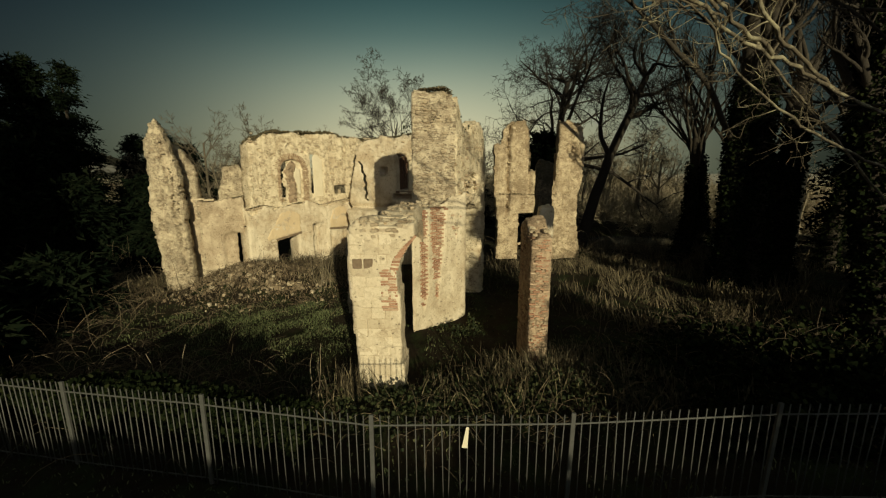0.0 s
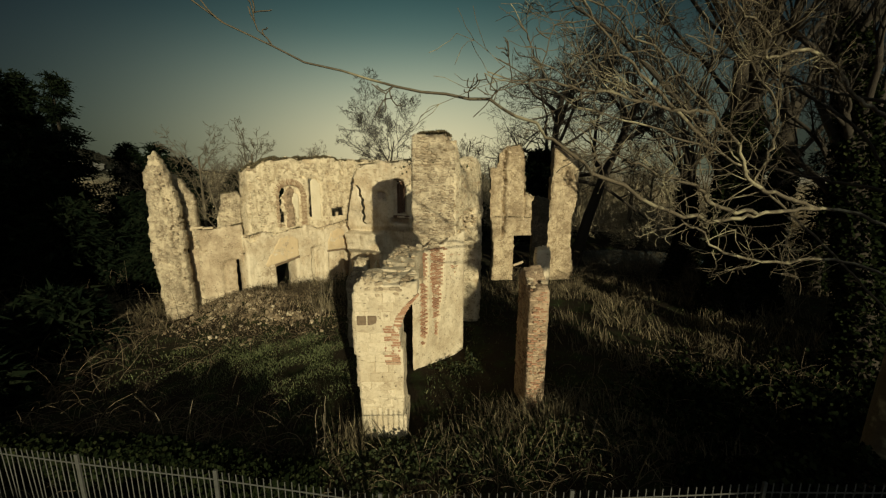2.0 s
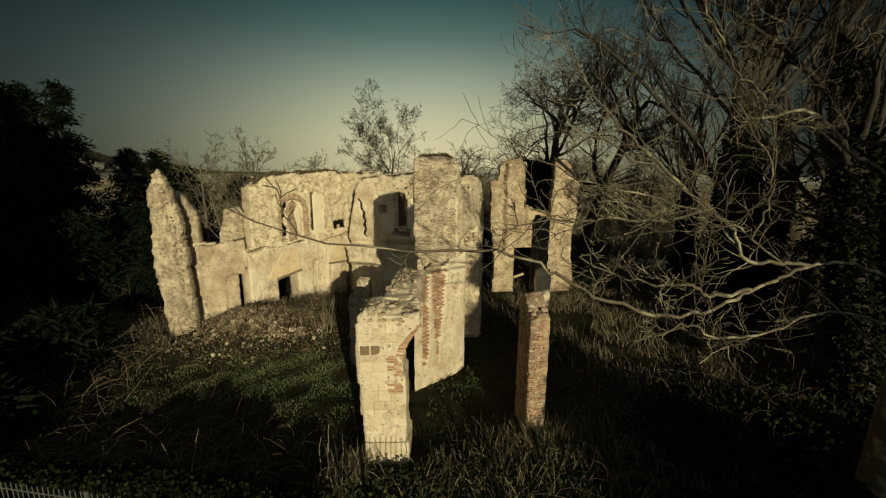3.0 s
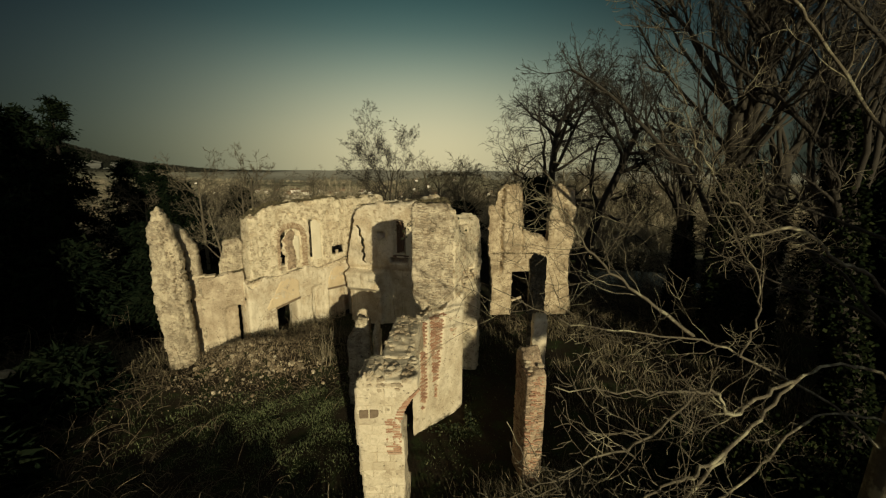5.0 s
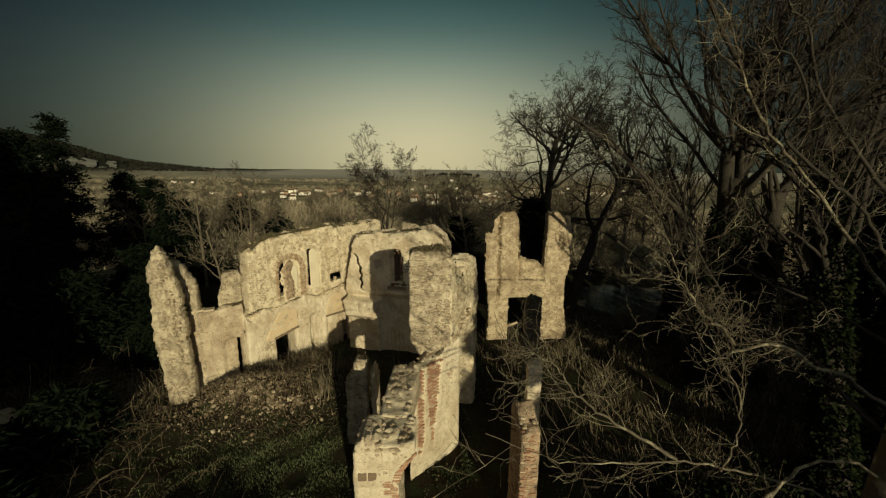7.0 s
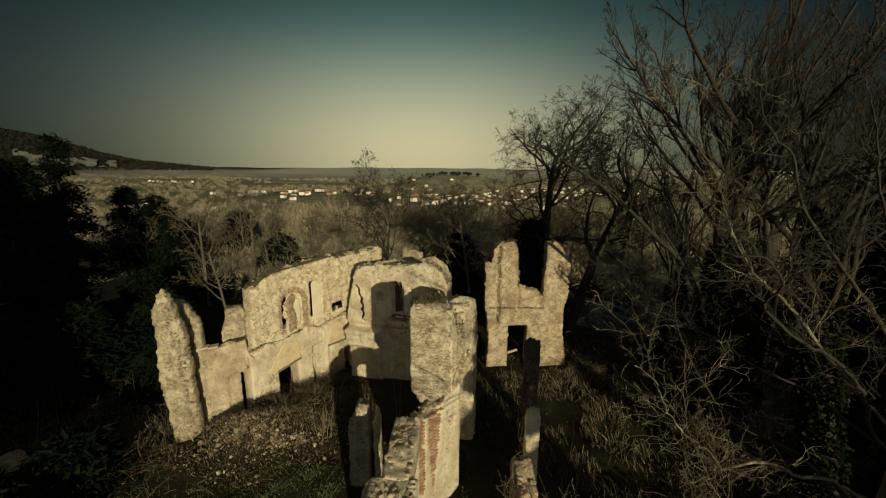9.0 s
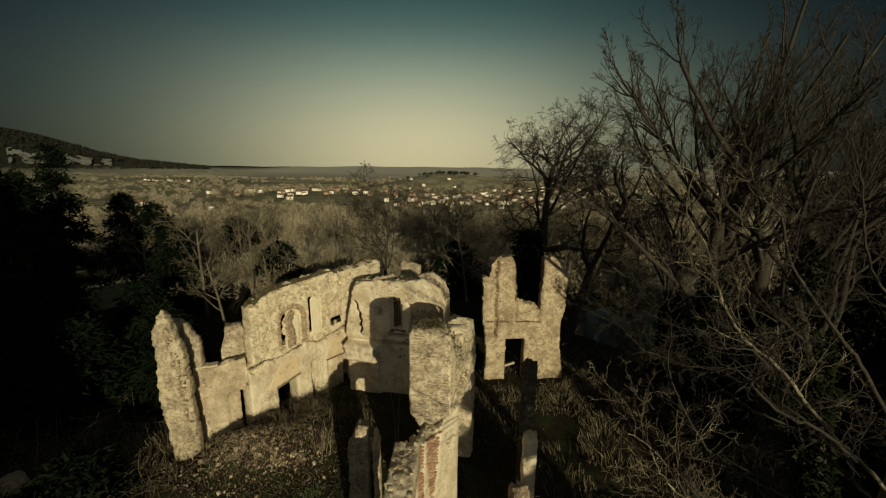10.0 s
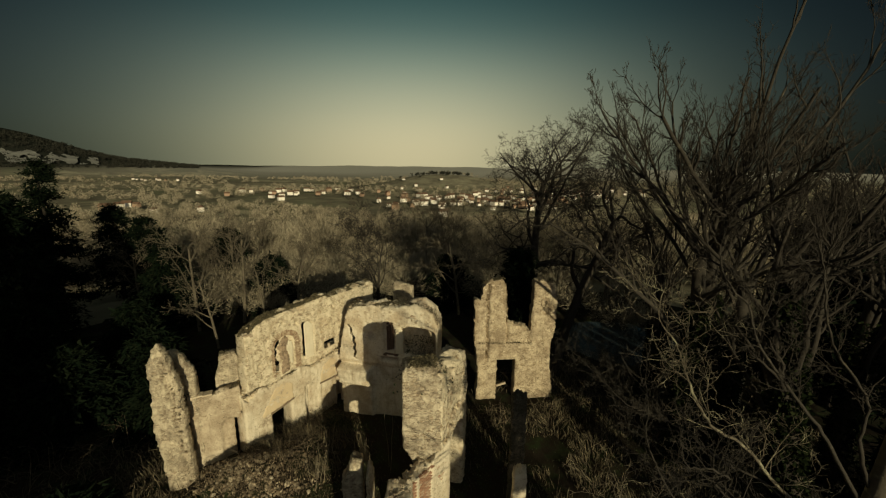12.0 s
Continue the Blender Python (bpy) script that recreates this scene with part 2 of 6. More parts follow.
def blades_build(stops, vary=0.5):
    def build(n, l, co):
        base, r = per_island(n, l, stops)
        f = tex_noise(n, l, co, 0.9, 3.0, 0.6)
        return tex_mix(n, l, tex_math(n, l, 'MULTIPLY', f, vary), base, tuple(0.4 * c for c in stops[0][1])), None
    return build


M_REED = node_mat("dry_reed", blades_build([(0.0, (0.05, 0.038, 0.019)), (0.55, (0.118, 0.092, 0.048)), (1.0, (0.29, 0.235, 0.132))]), 0.8)
M_GRASS = node_mat("short_grass", blades_build([(0.0, (0.055, 0.07, 0.025)), (0.6, (0.115, 0.135, 0.05)), (1.0, (0.20, 0.19, 0.09))]), 0.8)
M_BRAMBLE = node_mat("bramble_stem", blades_build([(0.0, (0.055, 0.039, 0.022)), (0.6, (0.13, 0.096, 0.054)), (1.0, (0.25, 0.19, 0.11))]), 0.85)
M_LEAF = node_mat("low_green_leaf", blades_build([(0.0, (0.014, 0.020, 0.006)), (0.6, (0.032, 0.041, 0.012)), (1.0, (0.085, 0.08, 0.03))]), 0.75, spec=0.2)
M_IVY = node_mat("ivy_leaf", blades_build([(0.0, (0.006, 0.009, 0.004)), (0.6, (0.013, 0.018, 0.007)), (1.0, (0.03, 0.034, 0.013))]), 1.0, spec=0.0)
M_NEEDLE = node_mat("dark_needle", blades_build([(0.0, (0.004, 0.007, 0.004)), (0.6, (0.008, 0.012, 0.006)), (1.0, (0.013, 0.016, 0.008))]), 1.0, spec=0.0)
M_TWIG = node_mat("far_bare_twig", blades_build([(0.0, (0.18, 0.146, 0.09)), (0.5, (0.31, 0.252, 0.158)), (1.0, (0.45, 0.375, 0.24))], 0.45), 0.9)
M_DEADLEAF = node_mat("dead_leaf", blades_build([(0.0, (0.07, 0.048, 0.026)), (0.6, (0.18, 0.13, 0.072)), (1.0, (0.33, 0.26, 0.16))], 0.3), 0.9)
M_TURF = node_mat("mossy_wall_turf", blades_build([(0.0, (0.05, 0.042, 0.02)), (0.6, (0.11, 0.085, 0.042)), (1.0, (0.19, 0.15, 0.075))]), 0.9)


def bark_mat(name, a, b, lichen, amount):
    def build(n, l, co):
        f = tex_noise(n, l, co, 9.0, 6.0, 0.7)
        g = tex_noise(n, l, co, 2.5, 4.0, 0.6)
        col = tex_mix(n, l, f, a, b)
        return tex_mix(n, l, tex_ramp(n, l, g, [(1.0 - amount, grey(0.0)), (1.12 - amount, grey(0.9))]), col, lichen), f
    return node_mat(name, build, 0.95, 0.03)


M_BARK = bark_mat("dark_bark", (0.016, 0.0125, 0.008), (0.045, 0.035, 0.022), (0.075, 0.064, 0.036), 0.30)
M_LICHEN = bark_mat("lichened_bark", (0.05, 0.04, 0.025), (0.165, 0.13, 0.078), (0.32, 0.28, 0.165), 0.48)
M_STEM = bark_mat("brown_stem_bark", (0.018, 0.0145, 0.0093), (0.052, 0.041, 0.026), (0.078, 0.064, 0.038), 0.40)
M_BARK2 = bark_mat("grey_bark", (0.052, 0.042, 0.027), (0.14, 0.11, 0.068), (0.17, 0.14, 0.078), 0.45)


def ground_build(n, l, co):
    big = tex_noise(n, l, co, 0.12, 5.0, 0.65)
    mid = tex_noise(n, l, co, 0.9, 5.0, 0.7)
    fine = tex_noise(n, l, co, 9.0, 6.0, 0.75)
    turf = tex_mix(n, l, fine, (0.01, 0.016, 0.005), (0.036, 0.045, 0.015))
    litter = tex_mix(n, l, fine, (0.008, 0.006, 0.0035), (0.034, 0.025, 0.014))
    return tex_mix(n, l, tex_ramp(n, l, mid, [(0.36, grey(0.0)), (0.52, grey(1.0))]), turf, litter), tex_mix(n, l, 0.5, mid, fine)


M_GROUND = node_mat("rough_turf_and_leaf_litter", ground_build, 1.0, 0.06, spec=0.1)


def valley_build(n, l, co):
    cell = tex_voronoi(n, l, co, 0.0065, 'F1', "Color")
    s = n.new("ShaderNodeSeparateColor")
    l.new(cell, s.inputs[0])
    field = tex_ramp(n, l, s.outputs[0], [(0.0, (0.15, 0.155, 0.085)), (0.35, (0.27, 0.245, 0.145)), (0.6, (0.17, 0.155, 0.10)), (1.0, (0.42, 0.37, 0.225))])
    f = tex_noise(n, l, co, 0.03, 6.0, 0.7)
    land = tex_mix(n, l, tex_ramp(n, l, f, [(0.40, grey(0.0)), (0.58, grey(1.0))]), field, (0.15, 0.13, 0.085))
    # woods clothe the high chalk hill
    sx = n.new("ShaderNodeSeparateXYZ")
    l.new(co, sx.inputs[0])
    high = n.new("ShaderNodeMapRange")
    high.inputs[1].default_value, high.inputs[2].default_value = -14.0, 14.0
    l.new(sx.outputs[2], high.inputs[0])
    west = n.new("ShaderNodeMapRange")
    west.inputs[1].default_value, west.inputs[2].default_value = -1080.0, -1350.0
    l.new(sx.outputs[0], west.inputs[0])
    # downland beyond the vale, with distance haze put into its pale colour
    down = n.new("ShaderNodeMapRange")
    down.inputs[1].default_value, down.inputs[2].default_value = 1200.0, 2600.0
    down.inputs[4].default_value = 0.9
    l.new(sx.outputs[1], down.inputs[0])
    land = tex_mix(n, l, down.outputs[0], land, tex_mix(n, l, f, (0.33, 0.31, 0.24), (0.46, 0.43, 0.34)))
    return tex_mix(n, l, tex_math(n, l, 'MULTIPLY', high.outputs[0], west.outputs[0]), land, (0.026, 0.027, 0.019)), None


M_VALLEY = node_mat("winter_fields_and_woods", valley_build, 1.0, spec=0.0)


def plain_build(c, k=0.2, scale=12.0):
    def build(n, l, co):
        f = tex_noise(n, l, co, scale, 5.0, 0.6)
        return tex_mix(n, l, f, tuple(x * (1 - k) for x in c), tuple(x * (1 + k) for x in c)), f
    return build


def ashlar_build(n, l, co):
    oi = n.new("ShaderNodeObjectInfo")
    base = tex_ramp(n, l, oi.outputs["Random"], [(0.0, (0.50, 0.405, 0.26)), (0.3, (0.60, 0.495, 0.325)), (1.0, (0.66, 0.555, 0.375))])
    geo = n.new("ShaderNodeNewGeometry").outputs["Position"]
    f = tex_noise(n, l, geo, 16.0, 7.0, 0.75)
    g = tex_noise(n, l, geo, 2.4, 7.0, 0.7)
    col = tex_mix(n, l, tex_ramp(n, l, f, [(0.52, grey(0.0)), (0.66, grey(0.5))]), base, (0.30, 0.22, 0.135))
    return tex_mix(n, l, tex_ramp(n, l, g, [(0.52, grey(0.0)), (0.68, grey(0.4))]), col, (0.36, 0.275, 0.17)), f


M_WATER = node_mat("still_pond_water", plain_build((0.03, 0.04, 0.042), 0.3, 0.4), 0.12, 0.01, spec=0.6)
M_CHALK = node_mat("chalk_face", plain_build((0.19, 0.18, 0.14), 0.85, 0.03), 1.0)
M_WOODHILL = node_mat("wooded_hill", plain_build((0.026, 0.025, 0.018), 0.5, 0.02), 1.0, spec=0.0)
M_STEEL = node_mat("galvanised_steel", plain_build((0.078, 0.076, 0.064), 0.4, 7.0), 0.6, 0.003, metal=0.2)
M_SIGN = node_mat("faded_white_plate", plain_build((0.62, 0.55, 0.38), 0.15), 0.6)
M_HOUSEWALL = node_mat("white_house_render", plain_build((0.72, 0.64, 0.50), 0.1, 0.5), 0.9)
M_HOUSEWALL2 = node_mat("brick_house_wall", plain_build((0.30, 0.19, 0.115), 0.2, 0.5), 0.9)
M_ROOF = node_mat("brown_tile_roof", plain_build((0.13, 0.075, 0.042), 0.3, 0.6), 0.9)
M_LINTEL = node_mat("weathered_oak_lintel", plain_build((0.17, 0.12, 0.07), 0.4, 6.0), 0.9, 0.01)
M_ASHLAR = node_mat("pale_ashlar", ashlar_build, 0.95, 0.03)
M_DARKSTONE = node_mat("dark_ironstone", plain_build((0.17, 0.12, 0.072), 0.4, 9.0), 0.95, 0.02)
M_BOARD = node_mat("brown_old_board", plain_build((0.11, 0.062, 0.035), 0.45, 7.0), 0.9, 0.01)
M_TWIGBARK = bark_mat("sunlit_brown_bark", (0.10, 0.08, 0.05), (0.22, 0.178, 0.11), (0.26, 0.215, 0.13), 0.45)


def heap_build(n, l, co):
    oi = n.new("ShaderNodeObjectInfo")
    base = tex_ramp(n, l, oi.outputs["Random"], [(0.0, (0.13, 0.095, 0.058)), (0.5, (0.31, 0.24, 0.148)), (1.0, (0.54, 0.45, 0.30))])
    f = tex_noise(n, l, co, 14.0, 6.0, 0.7)
    return tex_mix(n, l, tex_ramp(n, l, f, [(0.3, grey(0.0)), (0.75, grey(0.6))]), base, (0.13, 0.09, 0.05)), f


M_HEAP = node_mat("fallen_stone", heap_build, 0.95, 0.03)


# ---- mesh helpers ----
def mesh_of(name, verts, faces, mat, smooth=False):
    """verts: n x 3 array; faces: one m x k array, or a list of such arrays."""
    me = bpy.data.meshes.new(name)
    verts = np.asarray(verts, dtype=np.float32).reshape(-1, 3)
    groups = [np.asarray(f, dtype=np.int32) for f in (faces if isinstance(faces, list) else [faces]) if len(f)]
    loops = np.concatenate([f.ravel() for f in groups])
    totals = np.concatenate([np.full(len(f), f.shape[1], dtype=np.int32) for f in groups])
    starts = np.concatenate([[0], np.cumsum(totals)[:-1]]).astype(np.int32)
    me.vertices.add(len(verts))
    me.vertices.foreach_set("co", verts.ravel())
    me.loops.add(len(loops))
    me.loops.foreach_set("vertex_index", loops)
    me.polygons.add(len(totals))
    me.polygons.foreach_set("loop_start", starts)
    me.polygons.foreach_set("loop_total", totals)
    if smooth:
        me.polygons.foreach_set("use_smooth", np.ones(len(totals), dtype=bool))
    me.update(calc_edges=True)
    me.validate()
    me.materials.append(mat)
    return me


def part(name, data, parent, label=""):
    """A mesh under a thing, or under a part; data: a mesh."""
    ob = new(name, data)
    ob.parent = parent
    if label:
        ob["label"] = label
    return ob


def thing(name, label, category, group="", kind="", at=(0, 0, 0)):
    ob = new(name)
    ob.location = at
    return tagged(ob, label, category, group, kind)


def box_arrays(size, centre=(0, 0, 0), taper=0.0, bevel=0.0):
    """A box with chamfered long edges, as vertices and quads."""
    bm = bmesh.new()
    bmesh.ops.create_cube(bm, size=1.0)
    for v in bm.verts:
        k = 1 - taper * (v.co.z + 0.5)
        v.co = Vector((v.co.x * size[0] * k, v.co.y * size[1] * k, v.co.z * size[2]))
    if bevel:
        bmesh.ops.bevel(bm, geom=list(bm.edges), offset=bevel, segments=1, affect='EDGES')
    bmesh.ops.translate(bm, vec=centre, verts=bm.verts)
    return bm


def bm_mesh(name, bm, mat, smooth=False):
    me = bpy.data.meshes.new(name)
    if smooth:
        for f in bm.faces:
            f.smooth = True
    bm.to_mesh(me)
    bm.free()
    me.materials.append(mat)
    return me


def pebble(seed, k=0.35, sub=1):
    """An irregular unit stone."""
    rr = random.Random(seed)
    bm = bmesh.new()
    bmesh.ops.create_icosphere(bm, subdivisions=sub, radius=0.5)
    for v in bm.verts:
        c = v.co
        p = Vector((math.copysign(abs(c.x * 2) ** 0.55, c.x), math.copysign(abs(c.y * 2) ** 0.55, c.y), math.copysign(abs(c.z * 2) ** 0.55, c.z))) * 0.5
        v.co = p * (1 + k * (rr.random() - 0.5))
    return bm


def bm_arrays(bm):
    bmesh.ops.triangulate(bm, faces=bm.faces)
    bm.verts.ensure_lookup_table()
    v = np.array([x.co[:] for x in bm.verts])
    f = np.array([[x.index for x in fc.verts] for fc in bm.faces])
    bm.free()
    return v, f


def scatter_arrays(templates, mats4):
    """Joins copies of (verts, tris) templates, one per 4x4 matrix."""
    vs, fs, n = [], [], 0
    for i, m in enumerate(mats4):
        v, f = templates[i % len(templates)]
        m = np.array(m)
        vs.append(v @ m[:3, :3].T + m[:3, 3])
        fs.append(f + n)
        n += len(v)
    return np.concatenate(vs), np.concatenate(fs)


def slivers(p, d, length, width, rng, droop=0.0, two=True):
    """Thin blades: arrays of base points, directions, lengths and widths. Two triangles each if two, so that they bend."""
    n = len(p)
    d = d / np.linalg.norm(d, axis=1, keepdims=True)
    side = np.cross(d, rng.normal(size=(n, 3)))
    side /= np.linalg.norm(side, axis=1, keepdims=True) + 1e-9
    w = (width if np.ndim(width) else np.full(n, width))[:, None]
    ln = (length if np.ndim(length) else np.full(n, length))[:, None]
    a, b = p - side * w / 2, p + side * w / 2
    tip = p + d * ln
    tip[:, 2] -= droop * ln[:, 0]
    if not two:
        v = np.stack([a, b, tip], 1).reshape(-1, 3)
        return v, np.arange(3 * n).reshape(-1, 3)
    mid = p + d * ln * 0.55
    mid[:, 2] -= 0.15 * droop * ln[:, 0]
    c, e = mid - side * w * 0.4, mid + side * w * 0.4
    v = np.stack([a, b, e, c, tip], 1).reshape(-1, 3)
    k = 5 * np.arange(n)[:, None]
    return v, np.concatenate([k + [0, 1, 2], k + [0, 2, 3], k + [3, 2, 4]])


def leaf_quads(p, d, size, rng):
    n = len(p)
    d = d / (np.linalg.norm(d, axis=1, keepdims=True) + 1e-9)
    side = np.cross(d, rng.normal(size=(n, 3)))
    side /= np.linalg.norm(side, axis=1, keepdims=True) + 1e-9
    s = np.asarray(size)[:, None]
    v = np.stack([p, p + d * s * 0.5 + side * s * 0.45, p + d * s, p + d * s * 0.5 - side * s * 0.45], 1).reshape(-1, 3)
    return v, np.arange(4 * n).reshape(-1, 4)


def smooth01(a, b, x):
    t = np.clip((x - a) / (b - a), 0, 1)
    return t * t * (3 - 2 * t)


def wave_noise(x, y, seed, scale):
    """A cheap smooth noise on arrays, about -1 to 1."""
    rr = random.Random(seed)
    out = np.zeros(np.shape(x))
    for i in range(6):
        a, k, ph = rr.uniform(0, 6.28), rr.uniform(0.6, 1.9) / scale, rr.uniform(0, 6.28)
        out = out + np.sin(k * (x * math.cos(a) + y * math.sin(a)) * 6.28 + ph)
    return out / 3.2


def lattice(x, y, seed, scale):
    """Fractal value noise on arrays, about -1 to 1, which does not repeat."""
    out, amp = 0.0, 1.0
    for o in range(4):
        u, v = np.asarray(x) / scale, np.asarray(y) / scale
        i, j = np.floor(u), np.floor(v)
        fu, fv = u - i, v - j
        fu, fv = fu * fu * (3 - 2 * fu), fv * fv * (3 - 2 * fv)
        h = lambda a, b: 2 * np.mod(np.sin(a * 127.1 + b * 311.7 + (seed + o) * 74.7) * 43758.5453, 1.0) - 1
        out = out + amp * ((h(i, j) * (1 - fu) + h(i + 1, j) * fu) * (1 - fv) + (h(i, j + 1) * (1 - fu) + h(i + 1, j + 1) * fu) * fv)
        amp, scale = amp * 0.55, scale * 0.5
    return out


# ---- ground: one sheet from the ruin's terrace down into the valley and up the far hills ----
def ground_z(x, y):
    x, y = np.asarray(x, dtype=float), np.asarray(y, dtype=float)
    r = np.hypot(x, y - 14)
    far_out = smooth01(34, 200, r) * smooth01(-40, 60, y + 0.15 * np.abs(x))
    z = -30.0 * far_out
    near = 1 - smooth01(30, 80, r)
    z = z + near * (0.10 * wave_noise(x, y, 3, 6.0) + 0.04 * wave_noise(x, y, 4, 1.7))
    # the heap of fallen masonry inside the walls
    z = z + 1.15 * np.exp(-(((x + 9.9) / 2.6) ** 2 + ((y - 19.3) / 1.9) ** 2))
    z = z + 0.6 * np.exp(-(((x + 7.2) / 2.2) ** 2 + ((y - 21.2) / 2.0) ** 2))
    # hollow of the pond below the gable
    z = z - 1.3 * np.exp(-((((x - 20.5) / 8.5) ** 2 + ((y - 38.5) / 7.0) ** 2) ** 2))
    # bank at the fence
    z = z + 0.35 * np.exp(-(((x - 6.5) / 3.5) ** 2 + ((y - 7.5) / 4) ** 2))
    wob = smooth01(150, 600, r)
    z = z + wob * 4.0 * wave_noise(x, y, 7, 700.0)
    # the wooded chalk hill
    z = z + 250 * np.exp(-((((x + 2300) / 570) ** 2 + ((y - 1750) / 900) ** 2) ** 1.35)) * smooth01(500, 1000, r) * (1 + 0.05 * wave_noise(x, y, 12, 500.0))
    z = z + 60 * np.exp(-(((x + 1500) / 480) ** 2 + ((y - 1950) / 600) ** 2))
    # far ridges
    z = z + smooth01(2100, 3600, y) * (46 + 7 * wave_noise(x, y, 11, 2200.0) + 9 * np.exp(-((x + 300) / 700) ** 2))
    z = z + 33 * np.exp(-((((x - 50) / 150) ** 2 + ((y - 940) / 120) ** 2) ** 1.3))
    return z


def make_ground():
    rad = list(np.arange(0, 26, 0.45)) + list(np.arange(26, 60, 1.2))
    while rad[-1] < 4700:
        rad.append(rad[-1] * 1.055)
    rad = np.array(rad[1:])
    na = 240
    ang = np.linspace(0, 2 * np.pi, na, endpoint=False)
    R, A = np.meshgrid(rad, ang, indexing="ij")
    X, Y = R * np.sin(A), 14 + R * np.cos(A)
    v = np.stack([X, Y, ground_z(X, Y)], -1).reshape(-1, 3)
    i = np.arange(len(rad) - 1)[:, None] * na
    j = np.arange(na)[None, :]
    q = np.stack([i + j, i + na + j, i + na + (j + 1) % na, i + (j + 1) % na], -1).reshape(-1, 4)
    c = len(v)
    v = np.concatenate([v, [[0, 14, float(ground_z(0, 14))]]])
    t = np.stack([np.full(na, c), np.arange(na), (np.arange(na) + 1) % na], 1)
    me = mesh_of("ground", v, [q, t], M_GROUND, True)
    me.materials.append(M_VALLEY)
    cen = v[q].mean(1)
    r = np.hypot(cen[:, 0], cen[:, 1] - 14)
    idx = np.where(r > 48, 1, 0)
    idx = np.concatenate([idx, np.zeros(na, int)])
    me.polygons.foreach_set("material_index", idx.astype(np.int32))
    tagged(new("ground", me), "rough winter turf falling away into a wooded valley with fields", "ground", kind="structure")


make_ground()


def make_pond():
    """Still water in the hollow behind the far gable."""
    n = 64
    v = [(20.5, 38.5, -0.95)]
    for i in range(n):
        a = 2 * math.pi * i / n
        k = 1 + 0.06 * math.sin(3 * a) + 0.04 * math.sin(7 * a + 1)
        v.append((20.5 + 8.2 * k * math.cos(a), 38.5 + 6.7 * k * math.sin(a), -0.95))
    f = [(0, 1 + i, 1 + (i + 1) % n) for i in range(n)]
    tagged(new("pond_water", mesh_of("pond_water", np.array(v), np.array(f), M_WATER)), "still dark pond water below the far gable", "water", kind="structure")


make_pond()


def chalk_quarry():
    """The pale quarry scar on the hill."""
    nu, nv = 60, 14
    v, ok = [], []
    for i in range(nu + 1):
        for j in range(nv + 1):
            a = -0.80 + i / nu * 0.135
            r = 2075 + 250 * j / nv + 30 * math.sin(i * 0.4)
            x, y = r * math.sin(a), r * math.cos(a)
            v.append((x, y, float(ground_z(x, y)) + 7 + 2.0 * noise.noise((i * 0.35, j * 0.5, 3))))
            ok.append(noise.noise((i * 0.13, j * 0.25, 7)) > -0.22 + 0.5 * abs(j / nv - 0.5) + 0.25 * (i / nu - 0.4) + 0.25 * noise.noise((i * 0.7, j * 0.9, 2)))
    q = [(i * (nv + 1) + j, (i + 1) * (nv + 1) + j, (i + 1) * (nv + 1) + j + 1, i * (nv + 1) + j + 1) for i in range(nu) for j in range(nv) if ok[i * (nv + 1) + j]]
    tagged(new("quarry_face", mesh_of("quarry_face", np.array(v), np.array(q), M_CHALK)), "pale chalk quarry scar on the far wooded hill", "quarry", kind="structure")


chalk_quarry()


# ---- ruined masonry ----
def lerp_profile(pts):
    xs, ys = [p[0] for p in pts], [p[1] for p in pts]
    return lambda s: np.interp(s, xs, ys)


